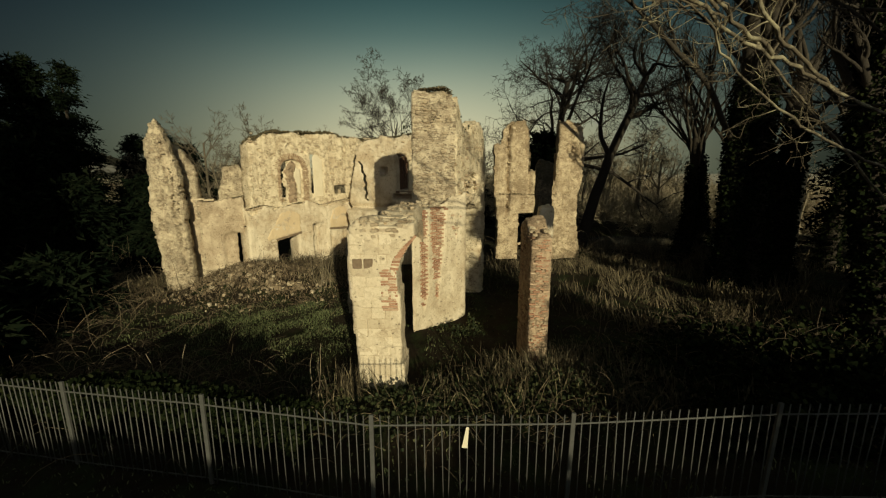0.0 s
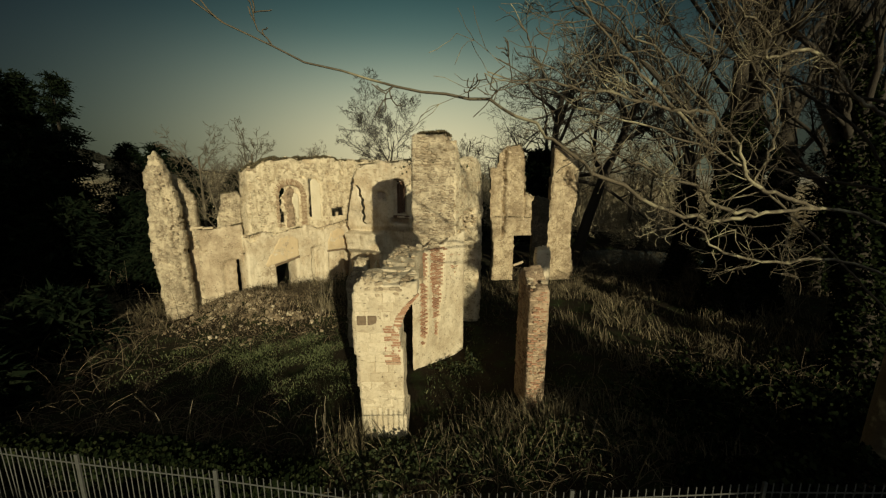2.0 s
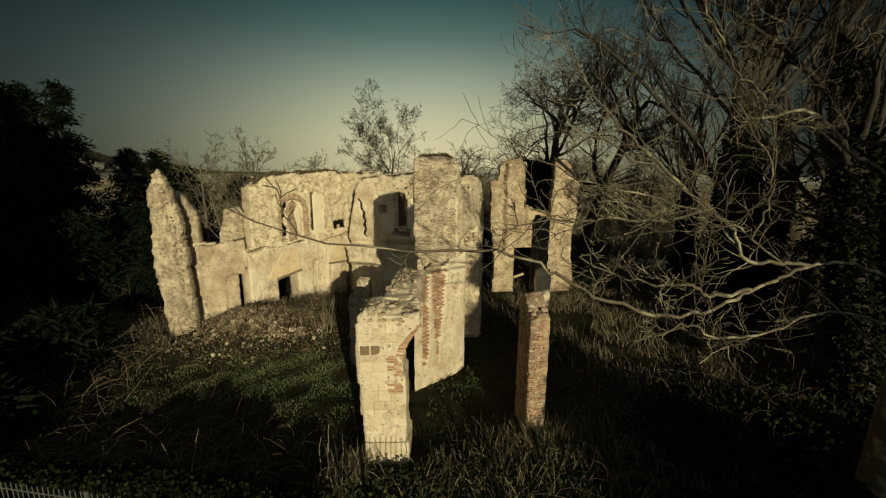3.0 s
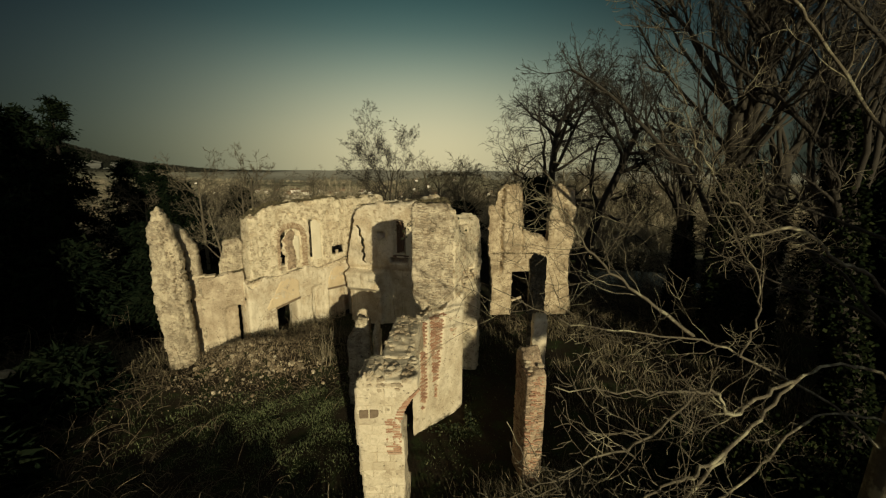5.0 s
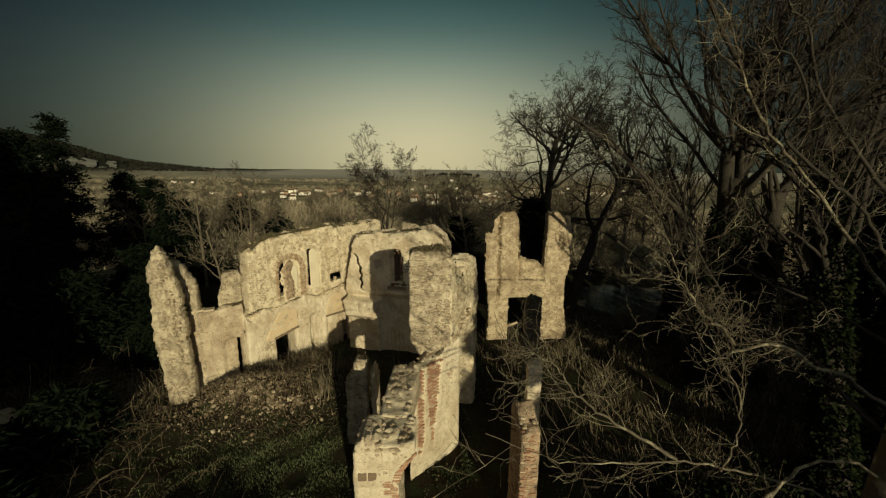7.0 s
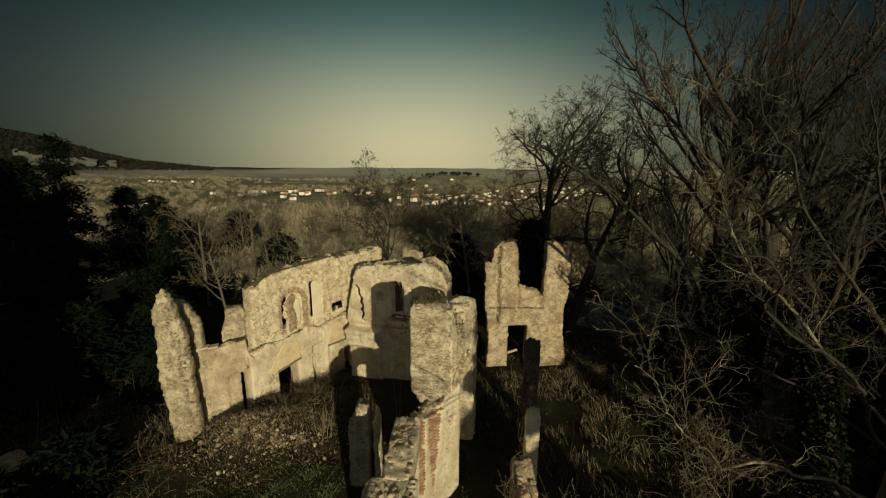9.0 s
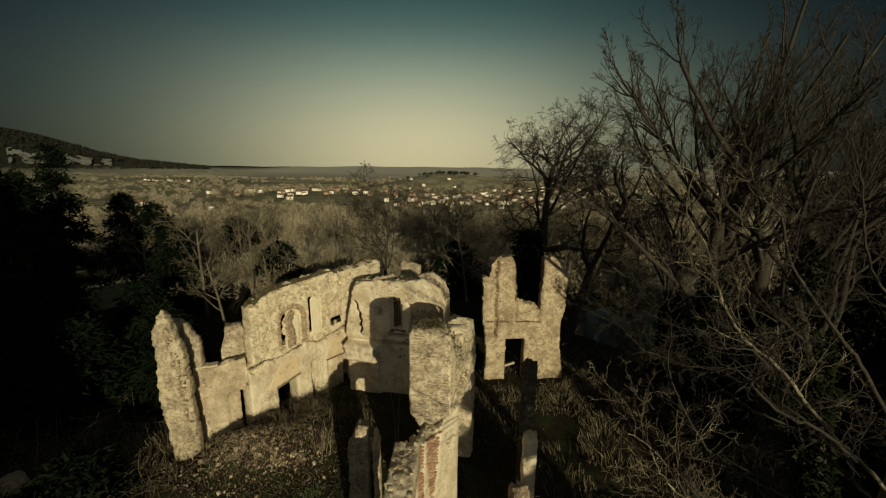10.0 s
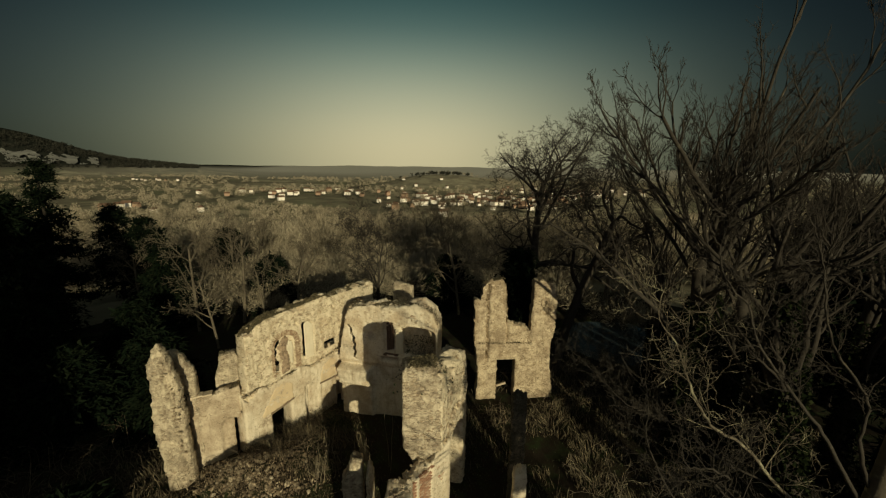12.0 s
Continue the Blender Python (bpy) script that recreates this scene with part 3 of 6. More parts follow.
def masonry(name, p0, p1, thick, top, keep=None, relief=None, bottom=-0.4, cell=0.12, ragged=0.16, rough=0.05, seed=1, mat=None, lean=0.0, skew=0.0, edge=0.35, carve=(), tcell=0.2):
    """A ruined wall: its seen face runs from p0 to p1, the thickness lies to the left of that way.
    top: profile (s, z); keep(s, z): where there is wall; relief(s, z): how far the face lies back;
    carve: (where(s, z), from depth, to depth) for hollows inside the wall and holes into them."""
    rr = random.Random(seed)
    p0, p1 = np.array(p0, float), np.array(p1, float)
    L = float(np.linalg.norm(p1 - p0))
    u = (p1 - p0) / L
    nrm = np.array([-u[1], u[0]])
    H = max(z for _, z in top) + 0.4
    ns, nz, nt = max(3, round(L / cell)), max(3, round((H - bottom) / cell)), max(2, round(thick / tcell))
    sc, zc = (np.arange(ns) + 0.5) * L / ns, bottom + (np.arange(nz) + 0.5) * (H - bottom) / nz
    S, Z = np.meshgrid(sc, zc, indexing="ij")
    mask = Z < lerp_profile(top)(S) + 1.6 * ragged
    if keep is not None:
        js = ragged * lattice(S * 0.3, Z, seed + 2, 0.7)
        mask &= keep(S + edge * js, Z + 0.2 * js)
    K = np.zeros((ns + 2, nz + 2, nt + 2), bool)
    # the broken top is uneven through the thickness too
    for kk in range(nt):
        dip = 0.9 * ragged * (0.6 * lattice(S * 1.1, Z * 0 + (kk + 0.5) * thick / nt, seed + 8, 0.6) - 0.5 * abs(2 * (kk + 0.5) / nt - 1) ** 2)
        dp = (kk + 0.5) * thick / nt
        jag = ragged * 0.9 * lattice(S, Z * 0.25 + dp * 0.9, seed, 0.8)
        layer = mask & (Z < lerp_profile(top)(S) + jag + dip)
        for where, d0, d1 in carve:
            if d0 < (kk + 0.5) * thick / nt < d1:
                layer &= ~where(S, Z)
        K[1:-1, 1:-1, 1 + kk] = layer
    vid = lambda i, j, k: (i * (nz + 1) + j) * (nt + 1) + k
    quads = []
    for axis in range(3):
        for sgn in (0, 1):
            sl = [slice(1, -1)] * 3
            nb = [slice(1, -1)] * 3
            nb[axis] = slice(2, None) if sgn else slice(0, -2)
            i, j, k = np.nonzero(K[tuple(sl)] & ~K[tuple(nb)])
            o = [i, j, k]
            o[axis] = o[axis] + sgn
            b, c = [a for a in range(3) if a != axis]
            cs = []
            for db, dc in ((0, 0), (1, 0), (1, 1), (0, 1)):
                q = list(o)
                q[b] = q[b] + db
                q[c] = q[c] + dc
                cs.append(vid(*q))
            if (sgn == 1) == (axis == 1):
                cs = cs[::-1]
            quads.append(np.stack(cs, 1))
    quads = np.concatenate(quads)
    used, inv = np.unique(quads, return_inverse=True)
    quads = inv.reshape(quads.shape)
    k = used % (nt + 1)
    j = (used // (nt + 1)) % (nz + 1)
    i = used // ((nt + 1) * (nz + 1))
    co = np.stack([i * L / ns, k * thick / nt, bottom + j * (H - bottom) / nz], 1).astype(float)
    front = k == 0
    # soften the steps of the broken edges
    e = np.concatenate([quads[:, [0, 1]], quads[:, [1, 2]], quads[:, [2, 3]], quads[:, [3, 0]]])
    for it in range(2):
        acc, cnt = np.zeros_like(co), np.zeros(len(co))
        for a, b in ((0, 1), (1, 0)):
            np.add.at(acc, e[:, a], co[e[:, b]])
            np.add.at(cnt, e[:, a], 1)
        sm = acc / cnt[:, None]
        w = 0.5 if it == 0 else 0.25
        co = co * (1 - w) + sm * w
    if relief is not None:
        d = relief(co[:, 0], co[:, 2])
        co[:, 1] += np.where(front, d, 0)
    # uneven, weathered surface
    off = np.array([noise.noise_vector((c[0] * 2.1 + seed * 7, c[1] * 2.1, c[2] * 2.1))[:] for c in co]) * 1.0
    off2 = np.array([noise.noise_vector((c[0] * 6.5, c[1] * 6.5 + seed * 3, c[2] * 6.5))[:] for c in co])
    co = co + rough * (0.8 * off + 0.75 * off2)
    # single stones bulge out of the face
    bulge = np.array([(lambda d: d[1] - d[0])(noise.voronoi((c[0] * 4.2, seed * 1.7, c[2] * 5.6))[0]) for c in co])
    co[:, 1] -= np.where(front, 1.1 * rough * np.clip(bulge, 0, 0.6), 0)
    co[:, 1] += lean * co[:, 2]
    co[:, 0] += skew * co[:, 1]
    w3 = np.stack([p0[0] + co[:, 0] * u[0] + co[:, 1] * nrm[0], p0[1] + co[:, 0] * u[1] + co[:, 1] * nrm[1], co[:, 2]], 1)
    return mesh_of(name, w3, quads, mat or M_RENDER, False)


def wall_frame(p0, p1):
    """A matrix from wall coordinates (along, out of the face, up) to the world."""
    d = Vector((p1[0] - p0[0], p1[1] - p0[1], 0)).normalized()
    out = Vector((d.y, -d.x, 0))
    return Matrix(((d.x, out.x, 0, p0[0]), (d.y, out.y, 0, p0[1]), (0, 0, 1, 0), (0, 0, 0, 1)))


def rect(s, z, s0, s1, z0, z1):
    return (s > s0) & (s < s1) & (z > z0) & (z < z1)


def arch(s, z, s0, s1, z0, spring, rise):
    """An opening with an arched head."""
    c, h = (s0 + s1) / 2, (s1 - s0) / 2
    head = spring + rise * np.sqrt(np.clip(1 - ((s - c) / h) ** 2, 0, 1))
    return (s > s0) & (s < s1) & (z > z0) & (z < head)


STONES = [bm_mesh("stone", pebble(i, 0.4), M_STONE) for i in range(8)]
for me in STONES:
    me.name = "stone"
DARK_BRICK = bm_mesh("brick", box_arrays((0.205, 0.1, 0.056), bevel=0.008), M_DARKBRICK)
TAN_BRICK = bm_mesh("brick", box_arrays((0.215, 0.1, 0.062), bevel=0.006), M_TANBRICK)
PIER_BRICK = bm_mesh("brick", box_arrays((0.205, 0.1, 0.056), bevel=0.008), M_BRICK)
BRICK_MESH = bm_mesh("brick", box_arrays((0.215, 0.1, 0.062), bevel=0.006), M_BRICK)


def face_stones(parent, p0, p1, count, region, size, seed, ok=None, back=0.0):
    """Single stones standing a little proud of a wall's face, laid in rough courses."""
    rr = random.Random(seed)
    f = wall_frame(p0, p1)
    s0, s1, z0, z1 = region
    made, tries = 0, 0
    while made < count and tries < count * 6:
        tries += 1
        h = rr.uniform(*size)
        w = h * rr.uniform(1.1, 2.0)
        s, z = rr.uniform(s0, s1), z0 + round(rr.uniform(0, z1 - z0) / 0.14) * 0.14 + rr.uniform(-0.02, 0.02)
        if ok is not None and not bool(ok(np.array(s), np.array(z))):
            continue
        ob = part("stone", rr.choice(STONES), parent)
        ob.matrix_local = f @ Matrix.Translation((s, rr.uniform(-0.05, 0.0) - back, z)) @ Euler((rr.uniform(-.15, .15), rr.uniform(-.12, .12), rr.uniform(-.2, .2))).to_matrix().to_4x4() @ Matrix.Diagonal((w, 0.16, h, 1))
        made += 1


def top_stones(parent, p0, p1, thick, prof, count, seed, size=(0.08, 0.2), back=0.0):
    """Loose and half-bedded stones along a wall's broken top."""
    rr = random.Random(seed)
    f = wall_frame(p0, p1)
    L = math.hypot(p1[0] - p0[0], p1[1] - p0[1])
    zt = lerp_profile(prof)
    for _ in range(count):
        s, h = rr.uniform(0.05, L - 0.05), rr.uniform(*size)
        ob = part("stone", rr.choice(STONES), parent)
        ob.matrix_local = f @ Matrix.Translation((s, -rr.uniform(0.05, thick - 0.05) - back, float(zt(s)) + rr.uniform(-0.12, 0.04))) @ Euler((rr.uniform(-.5, .5), rr.uniform(-.5, .5), rr.uniform(0, 6.28))).to_matrix().to_4x4() @ Matrix.Diagonal((h * rr.uniform(1.2, 2.0), h * 1.2, h * 0.8, 1))


def brick_panel(parent, p0, p1, s0, s1, z0, z1, seed, ok=None, proud=0.02, limit=300, mesh=None, wild=1.0):
    """Courses of single bricks on a wall's face."""
    rr = random.Random(seed)
    f = wall_frame(p0, p1)
    course, n = 0, 0
    z = z0
    while z < z1 and n < limit:
        s = s0 + (0.0 if course % 2 else 0.11)
        while s < s1 - 0.05 and n < limit:
            if ok is None or bool(ok(np.array(s), np.array(z))):
                ob = part("brick", mesh or BRICK_MESH, parent)
                ob.matrix_local = f @ Matrix.Translation((s + wild * rr.uniform(-.02, .02), proud - 0.05 + wild * rr.uniform(-.035, .012), z + wild * rr.uniform(-.008, .008))) @ Euler((wild * rr.uniform(-.08, .08), wild * rr.uniform(-.07, .07), wild * rr.uniform(-.08, .08))).to_matrix().to_4x4() @ Matrix.Diagonal((1 - wild * 0.45 * rr.random() ** 2, 1, 1 - 0.2 * wild * rr.random(), 1))
                n += 1
            s += 0.228
        z += 0.077
        course += 1


# ---- the castle ruin, fragment by fragment ----
def ruin(label, category="ruined wall"):
    return thing("ruined_wall", label, category, "fragments of the ruined castle")


def step(a, b, x):
    return np.clip((x - a) / (b - a), 0, 1)


def turf(parent, p0, p1, thick, prof, seed, density=260, height=0.16, back=0.0):
    """Moss and grass that grows on a wall's broken top."""
    rng = np.random.default_rng(seed)
    L = math.hypot(p1[0] - p0[0], p1[1] - p0[1])
    n = int(density * L * max(thick, 0.3))
    u = np.array([p1[0] - p0[0], p1[1] - p0[1]]) / L
    nr = np.array([-u[1], u[0]])
    s, k = rng.uniform(0, L, n), rng.uniform(0.03, thick - 0.03, n) + back
    z = np.interp(s, [q[0] for q in prof], [q[1] for q in prof]) + 0.01
    P = np.stack([p0[0] + s * u[0] + k * nr[0], p0[1] + s * u[1] + k * nr[1], z], 1)
    D = rng.normal(size=(n, 3)) * 0.5 + [0, 0, 1]
    hump = 0.6 + 0.6 * wave_noise(s, k, seed, 1.3)
    v, f = slivers(P, D, np.clip(height * hump * rng.uniform(0.6, 1.5, n), 0.04, 1), rng.uniform(0.03, 0.07, n), rng, 0.3)
    part("turf", mesh_of("turf", v, f, M_TURF), parent, "brown moss and grass")


# broken wall end that stands by itself beside the rubble heap
L0, L1 = (-14.3, 18.75), (-12.75, 18.9)
stub = ruin("tall jagged stub of pale rubble wall, broken off at one side")
left_edge, right_edge = lerp_profile([(0, 0.30), (3.1, 0.07), (4.8, 0.08), (6.3, 0.13), (7.5, 0.22), (8.3, 0.55)]), lerp_profile([(0, 1.58), (2.7, 1.48), (5.0, 1.44), (6.3, 1.28), (7.3, 1.06), (7.9, 0.86), (8.3, 0.7)])
ridge = lerp_profile([(0, 1.35), (2.5, 1.15), (5.0, 0.98), (6.5, 0.80), (8.3, 0.5)])
stub_part = part("masonry", masonry("masonry", L0, L1, 0.75, [(0, 8.0), (0.6, 8.3), (1.55, 8.1)], keep=lambda s, z: (s > left_edge(z)) & (s < right_edge(z)), relief=lambda s, z: 0.22 * step(-0.03, 0.09, s - ridge(z)), cell=0.075, ragged=0.2, rough=0.055, edge=0.28, seed=21, mat=M_RUBBLE), stub)
rib_in, rib_out = lerp_profile([(0, 1.0), (4.3, 1.08), (5.8, 0.82), (6.9, 0.45), (7.5, 0.3)]), lerp_profile([(0, 1.6), (4.7, 1.57), (6.2, 1.42), (7.1, 0.98), (7.5, 0.55)])
part("rear_rib", masonry("rear_rib", (-14.44, 20.25), (-12.4, 20.45), 0.5, [(0, 7.4), (0.6, 7.45), (1.2, 7.3), (2.0, 7.0)], keep=lambda s, z: (s > rib_in(z)) & (s < rib_out(z)), cell=0.075, ragged=0.18, rough=0.05, edge=0.25, seed=22, mat=M_RUBBLE), stub, "curved broken rib of rubble")
face_stones(stub_part, L0, L1, 90, (0.2, 1.45, 0.3, 7.7), (0.06, 0.13), 41, lambda s, z: (s > left_edge(z) + .1) & (s < right_edge(z) - .1))

# low wall with a blocked arch, and the small stack on top of it
A0, A1 = (-13.35, 20.2), (-11.0, 21.35)
low = ruin("low lime-rendered wall with a shallow arched recess and a narrow dark slit")
LA = math.hypot(A1[0] - A0[0], A1[1] - A0[1])
part("masonry", masonry("masonry", A0, A1, 0.5, [(0, 4.9), (0.5, 4.5), (1.4, 4.45), (LA, 4.7)], cell=0.09,
                        edge=0.1, keep=lambda s, z: ~rect(s, z, 2.14, 2.46, -1, 2.7),
                        relief=lambda s, z: 0.2 * arch(s, z, 1.5, 2.5, -1, 2.35, 0.42), ragged=0.12, seed=23, mat=M_STAINED), low)
turf(low, A0, A1, 0.5, [(0, 4.9), (0.5, 4.5), (1.4, 4.45), (LA, 4.7)], 68, density=700, height=0.08)
for sc, w, zc in ((0.42, 0.7, 4.58), (0.98, 0.5, 4.54)):
    o = part("coping_slab", bm_mesh("coping_slab", box_arrays((w, 0.5, 0.10), bevel=0.02), M_STONE), low, "pale loose coping slab")
    o.matrix_local = wall_frame(A0, A1) @ pose(sc, -0.24, zc, 2, -2, 3)
face_stones(low, A0, A1, 30, (0.2, 2.5, 2.9, 4.4), (0.07, 0.15), 42)
stack = ruin("small square stack of rubble left standing on a low wall")
part("masonry", masonry("masonry", (-12.6, 21.75), (-11.3, 22.2), 0.6, [(0, 4.9), (0.2, 5.6), (0.33, 6.35), (1.15, 6.4), (1.37, 6.0)], bottom=4.0, ragged=0.12, cell=0.09, seed=24, mat=M_RUBBLE), stack)
turf(stack, (-12.3, 21.85), (-11.4, 22.15), 0.6, [(0, 6.35), (1.0, 6.35)], 61)

# the main two-storey wall
B0, B1 = (-10.73, 21.06), (-4.09, 29.83)
LB = 11.0
main = ruin("long two-storey lime-rendered castle wall with arched windows and doorways")
B_TOP = [(0, 3.9), (0.40, 4.1), (0.48, 7.5), (1.2, 7.95), (1.9, 8.25), (6.3, 8.5), (6.7, 8.4), (LB, 8.45)]
LEDGE = [(0, 3.95), (1.0, 4.15), (2.0, 3.95), (3.0, 4.1), (4.1, 4.2), (4.8, 3.95), (5.7, 4.1), (7.3, 4.3), (9, 4.0), (LB, 4.0)]


def upper_relief(s, z):
    d = 0.17 * arch(s, z, 2.28, 3.72, 4.2, 6.25, 0.55)
    d = np.maximum(d, 0.17 * arch(s, z, 4.36, 5.2, 4.5, 7.0, 0.25) * step(5.6, 5.0, s))
    d = np.maximum(d, 0.5 * arch(s, z, 8.7, 9.9, 4.3, 7.1, 0.5))
    # old beam sockets where facing stones have fallen
    for a, b in ((1.15, 5.4), (1.7, 6.8), (5.75, 5.9), (5.6, 7.4), (2.9, 7.6), (6.6, 6.5), (1.0, 7.1), (6.9, 7.5), (3.9, 7.2)):
        d = np.maximum(d, 0.15 * rect(s, z, a, a + 0.17, b, b + 0.15))
    return d


def upper_holes(s, z):
    """The dark side of the window, the tall slot and the small niche."""
    slit = (s > 2.30) & (s < 2.56 + 0.10 * np.sin(z * 3.1) + 0.05 * np.sin(z * 9)) & (z > 4.6) & (z < 6.62)
    return slit | rect(s, z, 4.38, 4.72, 4.75, 7.15) | rect(s, z, 6.08, 7.0, 4.62, 5.2)


def upper_splays(s, z):
    """The same openings, wider towards the back of the wall."""
    return rect(s, z, 2.3, 3.7, 4.5, 6.75) | rect(s, z, 4.3, 5.9, 4.5, 7.2) | rect(s, z, 6.0, 8.2, 4.5, 5.3)


def lower_relief(s, z):
    d = 0.15 * arch(s, z, 4.18, 5.2, -1, 2.45, 0.4) * step(5.4, 4.4, s)
    return np.maximum(d, 0.16 * rect(s, z, 5.5, 6.75, -1, 2.35))


def lower_holes(s, z):
    return rect(s, z, 4.18, 4.42, -1, 2.8) | rect(s, z, 6.75, 7.25, -1, 2.3)


fB = wall_frame(B0, B1)
offB = (-fB.col[1][0] * 0.2, -fB.col[1][1] * 0.2)
BU0, BU1 = (B0[0] + offB[0], B0[1] + offB[1]), (B1[0] + offB[0], B1[1] + offB[1])
lower = part("lower_storey", masonry("lower_storey", B0, B1, 1.05, LEDGE, relief=lower_relief, keep=lambda s, z: ~(rect(s, z, 1.66, 3.05, -1, 2.5) & (z < 2.05 + 0.2 * (s - 1.66))), edge=0.08,
                             carve=((lower_holes, 0, 0.45), (lambda s, z: rect(s, z, 3.9, 7.7, -1, 3.0), 0.25, 0.8)), cell=0.08, ragged=0.24, rough=0.045, seed=25, mat=M_LIME), main)
upper = part("upper_storey", masonry("upper_storey", BU0, BU1, 1.0, B_TOP, relief=upper_relief, carve=((upper_holes, 0, 0.4), (upper_splays, 0.15, 2.0)), bottom=3.2, cell=0.08, ragged=0.16, rough=0.05, seed=86, mat=M_RENDER), main)
up_ok = lambda s, z: ~(arch(s, z, 1.95, 4.3, 4.0, 6.5, 0.8) | arch(s, z, 4.2, 5.4, 4.0, 7.0, 0.4) | rect(s, z, 6.0, 7.5, 4.2, 5.2) | arch(s, z, 7.5, 9.8, 4, 7, 0.8))
face_stones(upper, BU0, BU1, 240, (0.55, 9.5, 4.3, 8.1), (0.06, 0.15), 43, up_ok)
turf(main, BU0, BU1, 0.8, [(0, 3), (0.48, 3.0), (0.52, 7.5), (1.2, 8.0), (1.9, 8.25), (6.3, 8.5), (6.7, 8.3), (LB, 8.35)], 62, density=1500, height=0.2)
turf(main, B0, B1, 0.3, LEDGE, 69, density=420, height=0.1)
# smooth plaster over the doorways, each on its timber lintel
q0, q1 = fB @ Vector((0.9, 0.03, 0)), fB @ Vector((3.22, 0.03, 0))
part("plaster_panel", masonry("plaster_panel", q0[:2], q1[:2], 0.16, [(0, 3.8), (1.1, 3.85), (2.0, 3.75), (2.32, 3.5)], bottom=1.9, ragged=0.04, rough=0.008, cell=0.06, seed=71, mat=M_BUFF,
                              keep=lambda s, z: (z > 2.05 + 0.17 * s) & (s > 0.68 * (z - 2.1))), main, "smooth buff plaster panel")
q0, q1 = fB @ Vector((5.4, 0.03, 0)), fB @ Vector((7.25, 0.03, 0))
part("plaster_panel", masonry("plaster_panel", q0[:2], q1[:2], 0.16, [(0, 2.95), (0.25, 3.6), (0.8, 3.85), (1.35, 3.7), (1.85, 2.95)], bottom=2.42, ragged=0.04, rough=0.008, cell=0.06, seed=72, mat=M_BUFF), main, "smooth buff plaster panel")
for sc, zc, ln, tilt in ((2.42, 2.24, 1.7, -9.5), (6.1, 2.36, 1.55, 3.0)):
    o = part("lintel", bm_mesh("lintel", box_arrays((ln, 0.34, 0.13), bevel=0.015), M_LINTEL), main, "weathered timber lintel")
    o.matrix_local = fB @ pose(sc, -0.12, zc, 0, tilt, 0)
q0, q1 = fB @ Vector((0.72, 0.0, 0)), fB @ Vector((1.66, 0.0, 0))
part("plaster_patch", masonry("plaster_patch", q0[:2], q1[:2], 0.12, [(0, 1.95), (0.5, 2.1), (0.94, 2.05)], bottom=-0.3, ragged=0.12, rough=0.02, cell=0.07, seed=75, mat=M_STAINED), main, "brown stained plaster patch")
q0, q1 = fB @ Vector((4.53, -0.28, 0)), fB @ Vector((5.22, -0.25, 0))
part("plaster_panel", masonry("plaster_panel", q0[:2], q1[:2], 0.06, [(0, 6.95), (0.2, 7.15), (0.4, 7.15), (0.58, 6.9)], bottom=4.5, ragged=0.04, rough=0.008, cell=0.06, seed=73, mat=M_PALE), main, "tall pale plaster panel")
o = part("niche_stone", bm_mesh("niche_stone", box_arrays((0.16, 0.2, 0.3), bevel=0.03), M_STONE), main, "pale stone left in the niche")
o.matrix_local = fB @ pose(6.5, -0.32, 4.75, 0, 3, 10)
# brick lining of the window: arch and jambs
rr = random.Random(9)
for ring, (hw, rise) in enumerate(((0.80, 0.62), (0.98, 0.80))):
    for i in range(26):
        a = math.pi * i / 25
        o = part("brick", TAN_BRICK, upper)
        o.matrix_local = fB @ Matrix.Translation((3.0 - hw * math.cos(a), -0.2 + rr.uniform(-.02, .02), 6.25 + rise * math.sin(a))) @ Matrix.Rotation(a + rr.uniform(-.08, .08), 4, 'Y') @ Matrix.Diagonal((0.8, 1.2, 1.0, 1))
for side in (2.17, 3.82, 4.02):
    for i in range(26):
        o = part("brick", TAN_BRICK, upper)
        o.matrix_local = fB @ Matrix.Translation((side + rr.uniform(-.04, .04), -0.21 + rr.uniform(-.02, .02), 4.3 + i * 0.076)) @ Matrix.Rotation(rr.uniform(-.05, .05), 4, 'Y') @ Matrix.Diagonal((rr.uniform(0.7, 1.0), 1, 0.95, 1))
# rough rubble and a pale strip left inside the window where its lining is gone
q0, q1 = fB @ Vector((2.46, -0.30, 0)), fB @ Vector((3.3, -0.28, 0))
part("rubble_infill", masonry("rubble_infill", q0[:2], q1[:2], 0.2, [(0, 6.2), (0.4, 6.6), (0.85, 6.4)], bottom=4.2, ragged=0.3, rough=0.1, cell=0.07, seed=74, mat=M_PIER, edge=1.0, keep=lambda s, z: s > 0.10 + 0.25 * np.sin(z * 1.9 + 1) ** 2), main, "brown rubble infill")
q0, q1 = fB @ Vector((3.12, -0.24, 0)), fB @ Vector((3.6, -0.24, 0))
part("plaster_strip", masonry("plaster_strip", q0[:2], q1[:2], 0.14, [(0, 6.2), (0.2, 6.5), (0.48, 6.3)], bottom=4.7, ragged=0.15, rough=0.02, cell=0.06, seed=76, mat=M_PALE, edge=0.8, keep=lambda s, z: s > 0.12 * (6.4 - z)), main, "pale plaster strip")
top_stones(upper, BU0, BU1, 0.9, [(0, 3.6), (0.46, 3.9), (0.52, 7.45), (1.2, 7.95), (1.9, 8.25), (6.3, 8.5), (6.7, 8.35), (LB, 8.4)], 70, 141, (0.06, 0.15))
top_stones(lower, B0, B1, 0.25, LEDGE, 110, 142, (0.06, 0.16))

